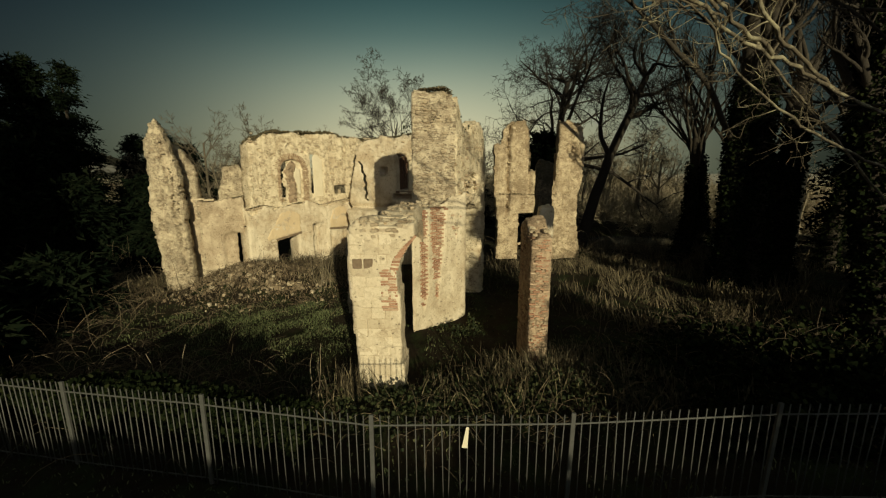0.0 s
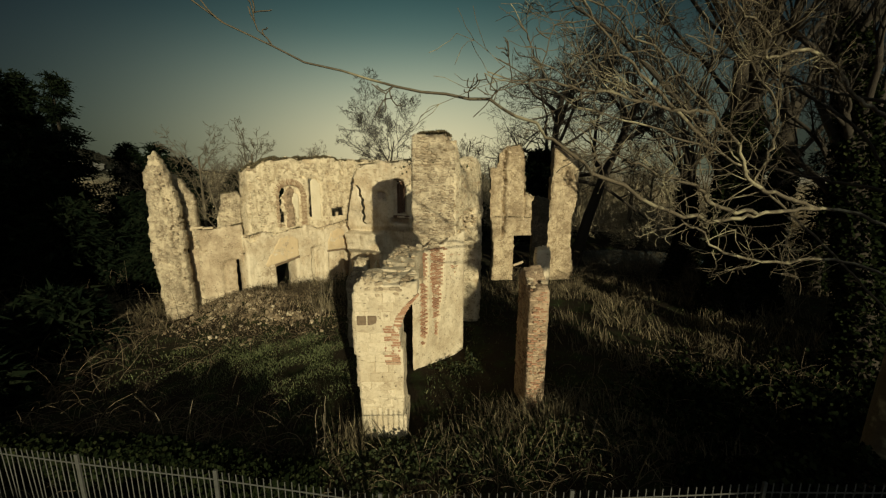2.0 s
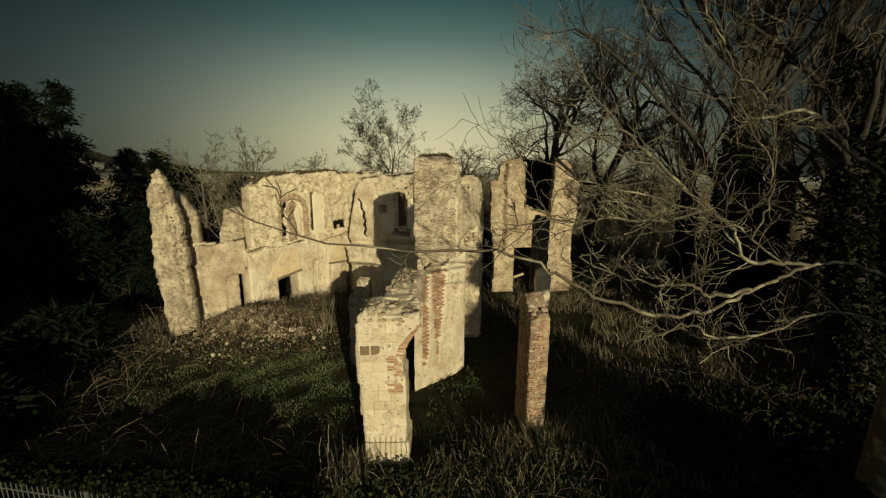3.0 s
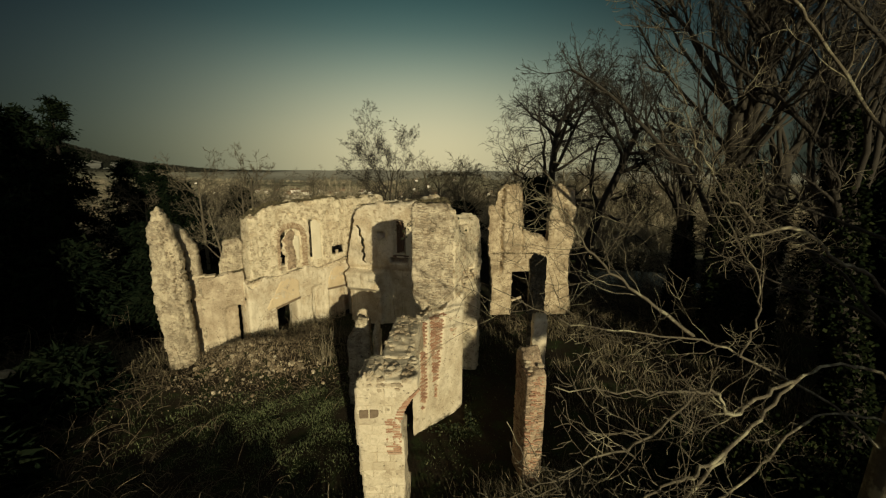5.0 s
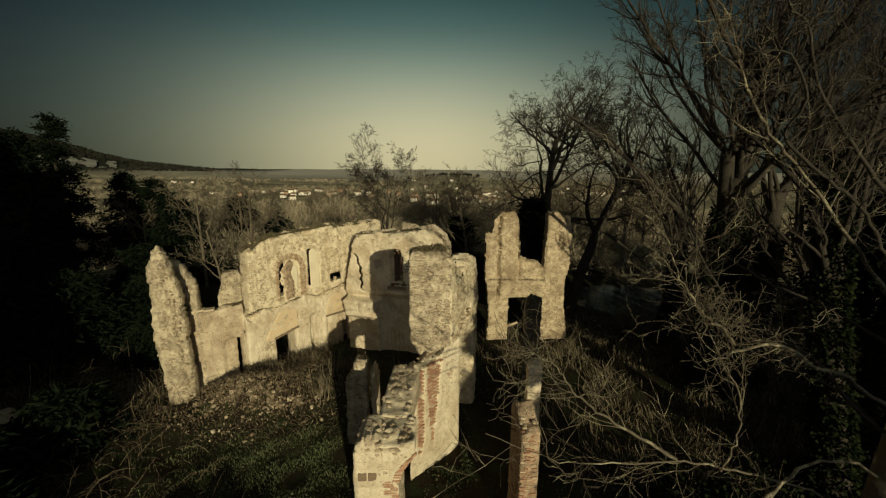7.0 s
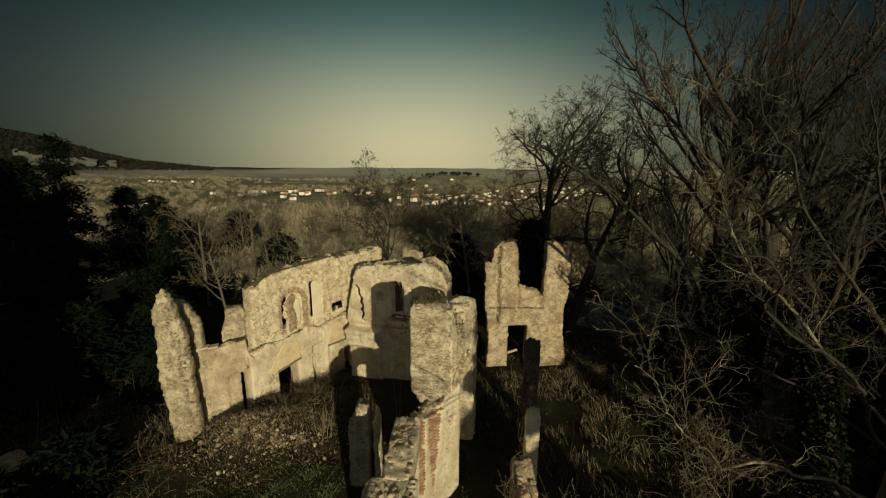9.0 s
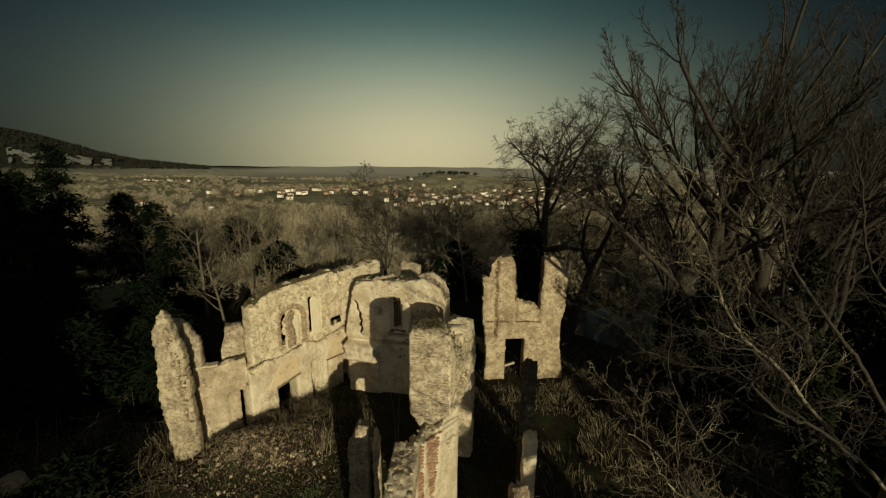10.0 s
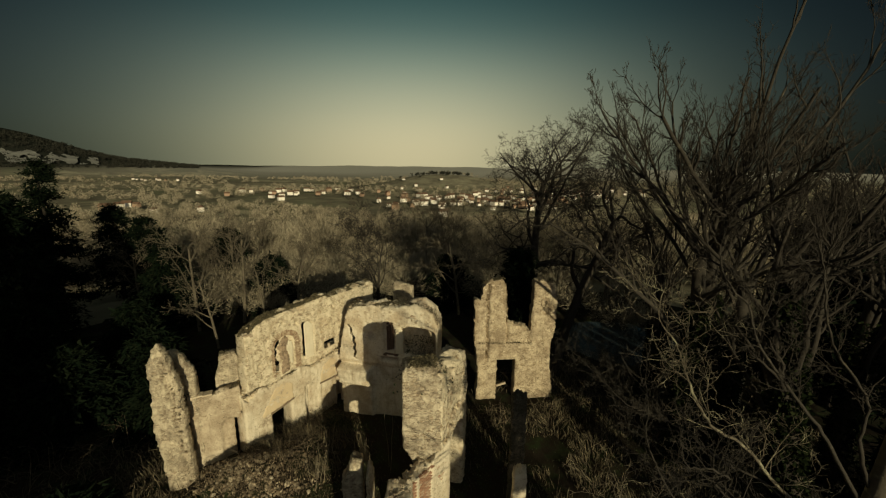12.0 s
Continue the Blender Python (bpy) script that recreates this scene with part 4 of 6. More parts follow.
# cross wall, between the long wall and the tower
C0, C1 = (-5.6, 25.5), (0.65, 23.75)
LC = math.hypot(C1[0] - C0[0], C1[1] - C0[1])
crack = lerp_profile([(3.6, 1.15), (3.9, 0.95), (4.4, 0.62), (5.6, 0.58), (6.4, 0.35), (7.2, 0.1)])
cross = ruin("cross wall of lime-rendered rubble with a square window recess")
C_TOP = [(0, 7.6), (0.15, 8.0), (0.6, 8.05), (2.9, 8.25), (4.6, 8.5), (5.4, 8.5), (6.1, 8.1), (LC, 7.2)]


def cross_relief(s, z):
    d = 0.6 * rect(s, z, 1.70, 2.2, 5.80, 6.32)
    d = np.maximum(d, 0.55 * rect(s, z, 2.79, 3.40, 4.9, 7.1))
    d = np.maximum(d, 0.5 * rect(s, z, 2.53, 3.73, 4.31, 4.70))
    d = np.maximum(d, 0.65 * arch(s, z, 3.4, 6.3, 4.8, 6.55, 0.42))
    d = np.maximum(d, 0.22 * step(4.1, 3.8, z))
    return d - 0.55 * step(3.75, 3.6, z) * step(1.9, 1.7, s) * step(2.3, 2.6, z) - 0.25 * step(3.75, 3.6, z) * step(2.0, 1.8, s)


EXT = 0.75
CE = (C0[0] - EXT * (C1[0] - C0[0]) / LC, C0[1] - EXT * (C1[1] - C0[1]) / LC)
end_edge = lerp_profile([(-1, -0.4), (3.6, -0.45), (4.2, -0.62), (4.7, -0.5), (5.5, -0.38), (6.0, -0.25), (6.9, -0.06), (7.6, -0.02), (8.2, 0.1)])


def in_crack(s, z, half):
    return (np.abs(s - crack(z) - 0.05 * np.sin(z * 11.0)) < half) & (z > 4.2) & (z < 6.7)


cross_part = part("masonry", masonry("masonry", CE, C1, 1.3, [(0, 7.6)] + [(a + EXT, b) for a, b in C_TOP], cell=0.07, tcell=0.11,
                        edge=0.3, ragged=0.2, rough=0.045, keep=lambda s, z: s - EXT > end_edge(z), carve=((lambda s, z: in_crack(s - EXT, z, 0.08), 0, 2), (lambda s, z: in_crack(s - EXT + 0.25, z, 0.42), 0.09, 2)),
                        relief=lambda s, z: cross_relief(s - EXT, z), seed=26, mat=M_LIME), cross)
# brown boards left standing in the tall opening, and the dark hearth beam under them
fC = wall_frame(C0, C1)
for i, (sc, w) in enumerate(((2.90, 0.17), (3.08, 0.17), (3.26, 0.15))):
    o = part("board", bm_mesh("board", box_arrays((w, 0.05, 2.1 - 0.1 * i), bevel=0.008), M_BOARD), cross, "brown weathered board")
    o.matrix_local = fC @ pose(sc, -0.42 - 0.02 * i, 6.0, 0, 0.8 * i - 0.6, 0)
o = part("beam", bm_mesh("beam", box_arrays((1.25, 0.2, 0.16), bevel=0.015), M_BOARD), cross, "charred timber beam")
o.matrix_local = fC @ pose(3.12, -0.1, 4.78, 0, 2, 0)
q0, q1 = fC @ Vector((3.48, -0.28, 0)), fC @ Vector((4.02, -0.28, 0))
part("plaster_strip", masonry("plaster_strip", q0[:2], q1[:2], 0.2, [(0, 6.7), (0.3, 6.85), (0.54, 6.5)], bottom=4.75, ragged=0.15, rough=0.03, cell=0.07, seed=77, mat=M_PALE), cross, "pale plaster strip")
rngm = np.random.default_rng(78)
sm, zm = rngm.uniform(4.1, 6.2, 900), 4.9 + rngm.random(900) ** 1.5 * 1.4
pm = np.array([(fC @ Vector((a, rngm.uniform(-0.5, -0.3), b)))[:] for a, b in zip(sm, zm)])
v, f = leaf_quads(pm, rngm.normal(size=(900, 3)) + [0.2, -0.6, 0.2], rngm.uniform(0.04, 0.1, 900), rngm)
part("ivy", mesh_of("ivy", v, f, M_LEAF), cross, "green ivy in the recess")
face_stones(cross_part, C0, C1, 70, (0.5, 6.2, 6.9, 8.0), (0.07, 0.15), 44)
turf(cross, C0, C1, 1.2, C_TOP, 63, density=350, height=0.08)
top_stones(cross_part, C0, C1, 1.2, C_TOP, 50, 145, (0.06, 0.14))
far_stub = ruin("far stub of rubble wall standing behind the castle")
part("masonry", masonry("masonry", (-2.75, 30.9), (-1.2, 30.4), 0.6, [(0, 7.95), (1.1, 8.0), (1.6, 7.6)], seed=27, mat=M_RUBBLE), far_stub)

# tower: a tall stack of thin-coursed rubble with a rounded shoulder behind it
tower = ruin("tall tower stack of thin-coursed rubble, the highest part of the ruin", "ruined tower")
T0, T1 = (-1.2, 15.15), (0.5, 15.2)
front = part("front_stack", masonry("front_stack", T0, T1, 1.25, [(0, 8.75), (0.15, 8.95), (1.3, 9.05), (1.7, 8.65)], bottom=3.2, cell=0.08, ragged=0.12, rough=0.06, seed=29, mat=M_COURSED,
                            keep=lambda s, z: s > lerp_profile([(3.2, 0.9), (4.6, 0.35), (5.1, 0.0), (9, 0.05)])(z)), tower)
turf(tower, (-1.1, 15.2), (0.35, 15.25), 1.1, [(0, 8.85), (0.2, 9.0), (1.2, 9.05), (1.45, 8.9)], 64, density=700, height=0.1)
face_stones(front, T0, T1, 130, (0.1, 1.6, 4.9, 8.8), (0.06, 0.12), 45)
top_stones(front, (-1.1, 15.2), (0.4, 15.25), 1.1, [(0, 8.8), (1.5, 8.9)], 50, 146, (0.07, 0.14))
T2, T3 = (0.5, 15.2), (2.1, 19.4)
flank = part("side_wall", masonry("side_wall", T2, T3, 1.1, [(0, 8.7), (0.35, 8.5), (0.8, 7.6), (1.6, 7.7), (3.2, 8.25), (4.0, 7.9), (4.5, 6.6)], cell=0.09,
                          keep=lambda s, z: ~arch(s, z, 0.75, 3.75, -1, 3.6, 1.1), relief=lambda s, z: 0.25 * rect(s, z, 1.2, 3.2, 5.0, 5.9), ragged=0.14, rough=0.065, seed=30, mat=M_RENDER), tower)
face_stones(flank, T2, T3, 120, (0.2, 4.2, 5.0, 7.4), (0.07, 0.16), 46)

# wall with brick-patched face that joins the tower to the arch
J0, J1 = (-1.12, 13.42), (0.95, 15.72)
LJ = math.hypot(J1[0] - J0[0], J1[1] - J0[1])
jamb = ruin("pale plastered wall with two upright bands of exposed red brick")
J_TOP = [(0, 4.5), (0.6, 4.65), (1.7, 4.75), (2.2, 5.1), (LJ, 5.2)]


def worn(s, z):
    return np.sin(s * 37.0 + z * 91.0) * np.sin(s * 71.0 - z * 23.0) < 0.8


def band_one(s, z):
    return (s > 0.45) & (s < lerp_profile([(0.7, 0.5), (1.2, 0.75), (1.7, 0.85), (4.6, 0.85)])(z)) & (z > 0.95) & (z < 4.6)


def band_two(s, z):
    return (s > lerp_profile([(1.0, 1.3), (2.5, 1.1), (4.6, 0.95)])(z)) & (s < lerp_profile([(1.0, 1.4), (2.2, 1.5), (4.0, 1.75), (4.6, 1.9)])(z)) & (z > 1.1) & (z < 4.7)


jamb_part = part("masonry", masonry("masonry", J0, J1, 0.75, J_TOP, skew=1.2, relief=lambda s, z: 0.06 * (band_one(s, z) | band_two(s, z)), cell=0.085, ragged=0.1, rough=0.03, seed=31, mat=M_PLASTER), jamb)
brick_panel(jamb_part, J0, J1, 0.40, 0.92, 0.95, 4.6, 51, lambda s, z: band_one(s, z) & worn(s, z), 0.012, 300, None, 0.6)
brick_panel(jamb_part, J0, J1, 0.95, 1.95, 1.1, 4.7, 52, lambda s, z: band_two(s, z) & worn(s, z), 0.012, 300, None, 0.6)
brick_panel(jamb_part, J0, J1, 2.0, 2.9, 3.3, 4.5, 53, lambda s, z: random.Random(int(s * 900 + z * 7000)).random() < 0.4, 0.005, 300, None, 0.8)

# free end of the arch wall: the pillar and the broken arch
pillar = ruin("pale ashlar pillar with a broken brick arch springing from it")
P0, P1 = (-2.52, 9.85), (-0.65, 9.85)
p_right = lerp_profile([(0, 1.46), (2.4, 1.36), (3.3, 1.33), (3.7, 1.42), (4.0, 1.6), (4.3, 1.78), (5, 1.8)])
p_left = lerp_profile([(0, 0.22), (2.6, 0.06), (3.4, 0.02), (3.9, 0.0), (4.7, 0.05), (5, 0.2)])
shaft_part = part("pillar_shaft", masonry("pillar_shaft", P0, P1, 1.25, [(0, 4.45), (0.3, 4.7), (0.9, 4.6), (1.87, 4.65)], keep=lambda s, z: (s < p_right(z)) & (s > p_left(z)), cell=0.08, ragged=0.07, rough=0.035, tcell=0.1, seed=32, mat=M_PLASTER), pillar)
top_stones(shaft_part, (-2.4, 9.9), (-0.85, 9.9), 1.1, [(0, 4.5), (0.3, 4.68), (0.9, 4.6), (1.6, 4.6)], 80, 143, (0.06, 0.17))
# ashlar blocks of the face
rr = random.Random(77)
z = 0.12
while z < 4.35:
    h = rr.choice((0.24, 0.27, 0.31))
    s = float(p_left(z)) + 0.06
    while s < float(p_right(z)) - 0.30:
        w = min(rr.uniform(0.26, 0.5), float(p_right(z)) - 0.26 - s)
        if w < 0.12:
            break
        o = part("ashlar_block", bm_mesh("ashlar_block", box_arrays((w - 0.018, 0.12, h - 0.018), bevel=0.014), M_ASHLAR), shaft_part)
        o.matrix_local = wall_frame(P0, P1) @ pose(s + w / 2, rr.uniform(-0.055, -0.035), z + h / 2, rr.uniform(-1, 1), rr.uniform(-.8, .8), rr.uniform(-1, 1))
        s += w
    z += h
for sc in (0.27, 0.56):
    o = part("ashlar_block", bm_mesh("ashlar_block", box_arrays((0.25, 0.14, 0.27), bevel=0.02), M_DARKSTONE), shaft_part, "dark ironstone block")
    o.matrix_local = wall_frame(P0, P1) @ pose(sc, -0.035, 3.56, 0, rr.uniform(-2, 2), 0)
face_stones(shaft_part, P0, P1, 14, (0.15, 1.6, 4.3, 4.55), (0.08, 0.14), 47)
# brick edge and springing of the arch
for i in range(15):
    for j in range(2):
        o = part("brick", BRICK_MESH, shaft_part)
        zz = 2.3 + i * 0.077
        o.matrix_local = wall_frame(P0, P1) @ pose(float(p_right(zz)) - 0.14 - rr.uniform(0, 0.05) - 0.2 * j * (rr.random() < 0.5), -0.035 + 0.012 * rr.random(), zz, 0, rr.uniform(-2, 2), rr.uniform(-3, 3))
for i in range(13):
    t = i / 12
    o = part("brick", BRICK_MESH, shaft_part)
    o.matrix_local = wall_frame(P0, P1) @ pose(1.24 + 0.50 * t ** 1.3, -0.03 + 0.02 * rr.random(), 3.42 + 0.80 * t ** 0.8, 0, 8 - 55 * t, 0)
arch_top = [(0, 4.6), (1.0, 4.75), (2.9, 4.85)]
Q0, Q1 = (-0.95, 11.0), (-0.75, 13.9)
arch_part = part("arch_wall", masonry("arch_wall", Q0, Q1, 1.0, arch_top, keep=lambda s, z: z > 3.3 + 0.75 * np.sqrt(np.clip(1 - ((s - 0.9) / 2.1) ** 2, 0, 1)), bottom=2.4, cell=0.085, ragged=0.035, rough=0.035, tcell=0.1, seed=33, mat=M_PLASTER), pillar)
part("arch_ring", masonry("arch_ring", (-0.92, 10.95), (-0.72, 13.9), 0.3, [(0, 4.2), (1.0, 4.35), (2.9, 4.25)], keep=lambda s, z: z > 3.25 + 0.75 * np.sqrt(np.clip(1 - ((s - 0.9) / 2.1) ** 2, 0, 1)), bottom=2.4, cell=0.08, ragged=0.06, rough=0.03, seed=38, mat=M_MORTAR), pillar)

top_stones(arch_part, Q0, Q1, 0.95, arch_top, 110, 144, (0.06, 0.17))
top_stones(jamb_part, J0, J1, 0.7, J_TOP, 70, 150, (0.06, 0.16), 0.05)

# stump inside
stump = ruin("short broken stump of rubble wall")
part("masonry", masonry("masonry", (-4.05, 15.75), (-3.1, 15.85), 1.0, [(0, 2.9), (0.25, 3.2), (0.45, 3.85), (0.95, 3.8)], cell=0.09, ragged=0.2, rough=0.07, seed=34, mat=M_RUBBLE), stump)
part("shard", masonry("shard", (-2.9, 15.5), (-2.62, 15.5), 0.9, [(0, 3.55), (0.12, 3.75), (0.28, 3.0)], ragged=0.15, seed=35, mat=M_RENDER, cell=0.07), stump)

# brick pier
pier = ruin("narrow pier of weathered red brick and rubble, broken at the top")
R0, R1 = (2.5, 12.3), (2.58, 10.95)
LR = math.hypot(R1[0] - R0[0], R1[1] - R0[1])
fr = wall_frame(R0, R1)
core = part("core", masonry("core", R0, R1, 0.62, [(0, 4.3), (0.4, 4.65), (0.8, 4.35), (0.95, 4.05), (LR, 4.05)], cell=0.07, ragged=0.14, rough=0.02, seed=36, mat=M_PIER), pier)
brick_panel(core, R0, R1, 0.15, LR - 0.05, 0.8, 4.1, 54, lambda s, z: random.Random(int(s * 700 + z * 9000)).random() < 0.85, 0.02, 220, DARK_BRICK, 1.3)
F0 = fr @ Vector((LR, 0, 0))
F1 = fr @ Vector((LR, -0.62, 0))
brick_panel(core, F0[:2], F1[:2], 0.1, 0.6, 0.15, 4.02, 55, lambda s, z: random.Random(int(s * 800 + z * 5000)).random() < 0.84, 0.042, 280, PIER_BRICK, 1.6)
face_stones(core, F0[:2], F1[:2], 22, (0.06, 0.57, 0.1, 4.0), (0.04, 0.08), 48)
top_stones(core, R0, R1, 0.6, [(0, 4.35), (0.5, 4.6), (0.85, 4.3), (LR, 4.1)], 16, 149, (0.08, 0.18))

# two more stubs of the same wall behind the pier
block = ruin("square stub of pale plastered wall behind the brick pier")
part("masonry", masonry("masonry", (3.46, 14.0), (4.04, 14.0), 0.7, [(0, 4.6), (0.3, 4.75), (0.58, 4.65)], cell=0.07, ragged=0.08, rough=0.04, skew=0.2, seed=87, mat=M_PLASTER), block)
top_stones(block, (3.5, 14.05), (4.0, 14.05), 0.6, [(0, 4.62), (0.5, 4.66)], 14, 147, (0.05, 0.12))
shaft = ruin("narrow tall pillar of dark rubble behind the brick pier")
part("masonry", masonry("masonry", (4.03, 17.0), (4.79, 17.0), 0.6, [(0, 6.3), (0.2, 6.55), (0.5, 6.45), (0.76, 6.3)], cell=0.07, ragged=0.14, rough=0.07, skew=0.2, seed=88, mat=M_DARKRUBBLE), shaft)

# the far gable: a wall with its doorway, and two tall stacks above it
gable = ruin("two tall stacks of a far gable wall over a doorway")
G0, G1 = (3.45, 26.6), (9.75, 26.6)
G_TOP = [(0, 7.85), (0.52, 8.0), (0.60, 9.05), (1.0, 9.3), (2.0, 9.5), (2.25, 9.0), (2.40, 8.4), (2.46, 6.25), (3.2, 5.95), (3.95, 5.75), (4.27, 5.3), (4.33, 9.25), (5.2, 9.35), (5.85, 9.2), (6.1, 8.0), (6.3, 7.0)]
g_left = lerp_profile([(-1, 0.25), (1.9, 0.36), (4.8, 0.08), (7.9, 0.0), (10, 0.0)])
g_right = lerp_profile([(-1, 6.25), (1.2, 6.1), (2.4, 5.8), (4.2, 5.75), (5.8, 6.1), (8.1, 6.05), (10, 5.8)])


def gable_relief(s, z):
    d = 0.30 * step(4.45, 4.7, z) * step(2.7, 2.4, s) + 0.35 * step(4.3, 4.6, z) * rect(s, z, 2.45, 4.3, 4, 7) + 0.12 * step(4.4, 4.6, z) * (s > 4.3)
    d = d + 0.5 * np.exp(-((s - 1.02 - 0.05 * np.sin(3 * z) - 0.03 * np.sin(11 * z)) / 0.08) ** 2) * (z > 3.2) * (z < 9.2)
    return d + 0.22 * (np.hypot((s - 5.25) / 0.35, (z - 7.4) / 0.7) < 1)


gable_part = part("masonry", masonry("masonry", G0, G1, 0.95, G_TOP, cell=0.085, ragged=0.15, rough=0.055, edge=0.3, relief=gable_relief,
                        keep=lambda s, z: ~rect(s, z, 1.80, 3.16, -1, 3.25) & (s > g_left(z)) & (s < g_right(z)), seed=37, mat=M_BROWNED), gable)
fG = wall_frame(G0, G1)
o = part("fallen_beam", bm_mesh("fallen_beam", box_arrays((0.75, 0.16, 0.16), bevel=0.02), M_STONE), gable, "pale fallen beam across the doorway")
o.matrix_local = fG @ pose(2.15, -0.05, 1.25, 0, -24, 10)
turf(gable, (5.9, 26.95), (7.75, 26.95), 0.6, [(0, 6.1), (0.8, 5.9), (1.85, 5.3)], 65, density=700, height=0.14)
turf(gable, (4.1, 26.9), (5.7, 26.9), 0.6, [(0, 9.15), (1.6, 9.45)], 66, density=260)
turf(gable, (7.8, 26.7), (9.35, 26.7), 0.8, [(0, 9.25), (1.5, 9.2)], 67, density=300)
turf(gable, (3.8, 26.6), (9.2, 26.6), 0.3, [(0, 4.55), (5.4, 4.5)], 70, density=220, height=0.12)
g_ok = lambda s, z: (s > g_left(z) + 0.15) & (s < g_right(z) - 0.15) & (z < lerp_profile(G_TOP)(s) - 0.2) & ~rect(s, z, 1.6, 3.35, -1, 3.5)
face_stones(gable_part, G0, G1, 50, (0.1, 2.3, 4.9, 9.1), (0.08, 0.16), 49, g_ok, 0.33)
face_stones(gable_part, G0, G1, 45, (4.4, 6.0, 4.8, 9.1), (0.08, 0.16), 50, g_ok, 0.14)
face_stones(gable_part, G0, G1, 40, (0.4, 5.8, 0.6, 4.3), (0.08, 0.16), 51, g_ok, 0.02)
top_stones(gable_part, (5.9, 26.9), (7.75, 26.9), 0.5, [(0, 6.15), (0.8, 5.9), (1.85, 5.4)], 40, 148, (0.08, 0.2))

# overgrown ruin fragment behind the ivy-clad trees
side = ruin("overgrown square block of ruined wall among dark trees")
part("masonry", masonry("masonry", (16.2, 22.0), (19.6, 21.0), 1.2, [(0, 5.0), (0.6, 6.2), (2.2, 6.6), (3.5, 5.9)], seed=84, mat=M_RUBBLE), side)
bit = ruin("low weathered lump of masonry at the edge of the grounds")
part("masonry", masonry("masonry", (-20.9, 16.6), (-19.7, 16.2), 0.8, [(0, 0.7), (0.4, 1.15), (1.2, 0.9)], seed=85, mat=M_RUBBLE), bit)


# ---- fence ----
def make_fence():
    fence = thing("fence", "grey galvanised steel fence of thin upright bars", "fence")
    posts = [(-13.6, 7.9, 1.85), (-10.5, 7.4, 1.85), (-7.46, 6.9, 1.86), (-4.44, 6.44, 1.87), (-1.23, 5.93, 1.8), (2.23, 5.92, 1.84), (5.55, 5.73, 2.15), (8.9, 5.4, 2.4), (12.2, 5.0, 2.5)]
    post_me = bm_mesh("post", box_arrays((0.075, 0.05, 2.3), (0, 0, -1.15), bevel=0.006), M_STEEL)
    bm = bmesh.new()
    bmesh.ops.create_cone(bm, cap_ends=True, segments=6, radius1=0.010, radius2=0.010, depth=2.0)
    bmesh.ops.translate(bm, vec=(0, 0, -1.0), verts=bm.verts)
    bar_me = bm_mesh("bar", bm, M_STEEL, True)
    rr = random.Random(5)
    for i, (x, y, z) in enumerate(posts):
        o = part("post", post_me, fence)
        o.matrix_local = pose(x, y, z + 0.02, rr.uniform(-1, 1), rr.uniform(-1.2, 1.2), rr.uniform(-8, 8))
        if i == len(posts) - 1:
            break
        x2, y2, z2 = posts[i + 1]
        n = 23
        for j in range(1, n):
            t = j / n
            sag = -0.02 * math.sin(math.pi * t)
            o = part("bar", bar_me, fence)
            o.matrix_local = pose(x + (x2 - x) * t, y + (y2 - y) * t, z + (z2 - z) * t + sag + rr.uniform(-.012, .012), rr.uniform(-1.2, 1.2), rr.uniform(-1.2, 1.2), 0)
        d = Vector((x2 - x, y2 - y, z2 - z))
        for drop in (0.19, 1.75):
            bm = box_arrays((d.length, 0.012, 0.03), bevel=0.003)
            o = part("rail", bm_mesh("rail", bm, M_STEEL), fence)
            o.matrix_local = Matrix.Translation(Vector((x, y, z - drop)) + d / 2) @ d.to_track_quat('X', 'Z').to_matrix().to_4x4()
    bm = box_arrays((0.10, 0.006, 0.40), (0, 0, -0.2), taper=0.55, bevel=0.002)
    sign = tagged(new("sign_plate", bm_mesh("sign_plate", bm, M_SIGN)), "small pale tapered plate hung on the fence", "sign")
    sign.matrix_basis = pose(0.42, 5.87, 1.62, 0, 7, 0)


make_fence()


# ---- trees ----
def grow(rng, p, d, length, radius, level, cfg, out):
    """One branch as a polyline with radii, and its side shoots."""
    n = cfg["steps"][min(level, len(cfg["steps"]) - 1)]
    pts, rad = [p.copy()], [radius]
    d = d / np.linalg.norm(d)
    step = length / n
    kids = []
    for i in range(n):
        d = d + rng.normal(size=3) * cfg["wobble"][min(level, len(cfg["wobble"]) - 1)]
        d[2] += cfg["up"][min(level, len(cfg["up"]) - 1)]
        d = d / np.linalg.norm(d)
        p = p + d * step
        t = (i + 1) / n
        pts.append(p.copy())
        rad.append(radius * (1 - t * cfg["taper"][min(level, len(cfg["taper"]) - 1)]))
        kids.append((p.copy(), d.copy(), t, rad[-1]))
    out.append((np.array(pts), np.array(rad), level))
    if level >= cfg["levels"]:
        return
    lo = cfg["clear"][min(level, len(cfg["clear"]) - 1)]
    k = cfg["kids"][min(level, len(cfg["kids"]) - 1)]
    for _ in range(k):
        t = lo + (1 - lo) * rng.random() ** 0.8
        i = min(int(t * n), n - 1)
        q, dd, tt, rr = kids[i]
        side = np.cross(dd, rng.normal(size=3))
        side /= np.linalg.norm(side) + 1e-9
        a = radians(rng.uniform(*cfg["angle"]))
        nd = dd * math.cos(a) + side * math.sin(a)
        ln = length * cfg["ratio"][min(level, len(cfg["ratio"]) - 1)] * rng.uniform(0.65, 1.15) * (1.1 - 0.45 * tt)
        grow(rng, q, nd, ln, max(rr * rng.uniform(0.45, 0.7) * (cfg.get("thin", 1.0) if level == 0 else 1.0), 0.004), level + 1, cfg, out)


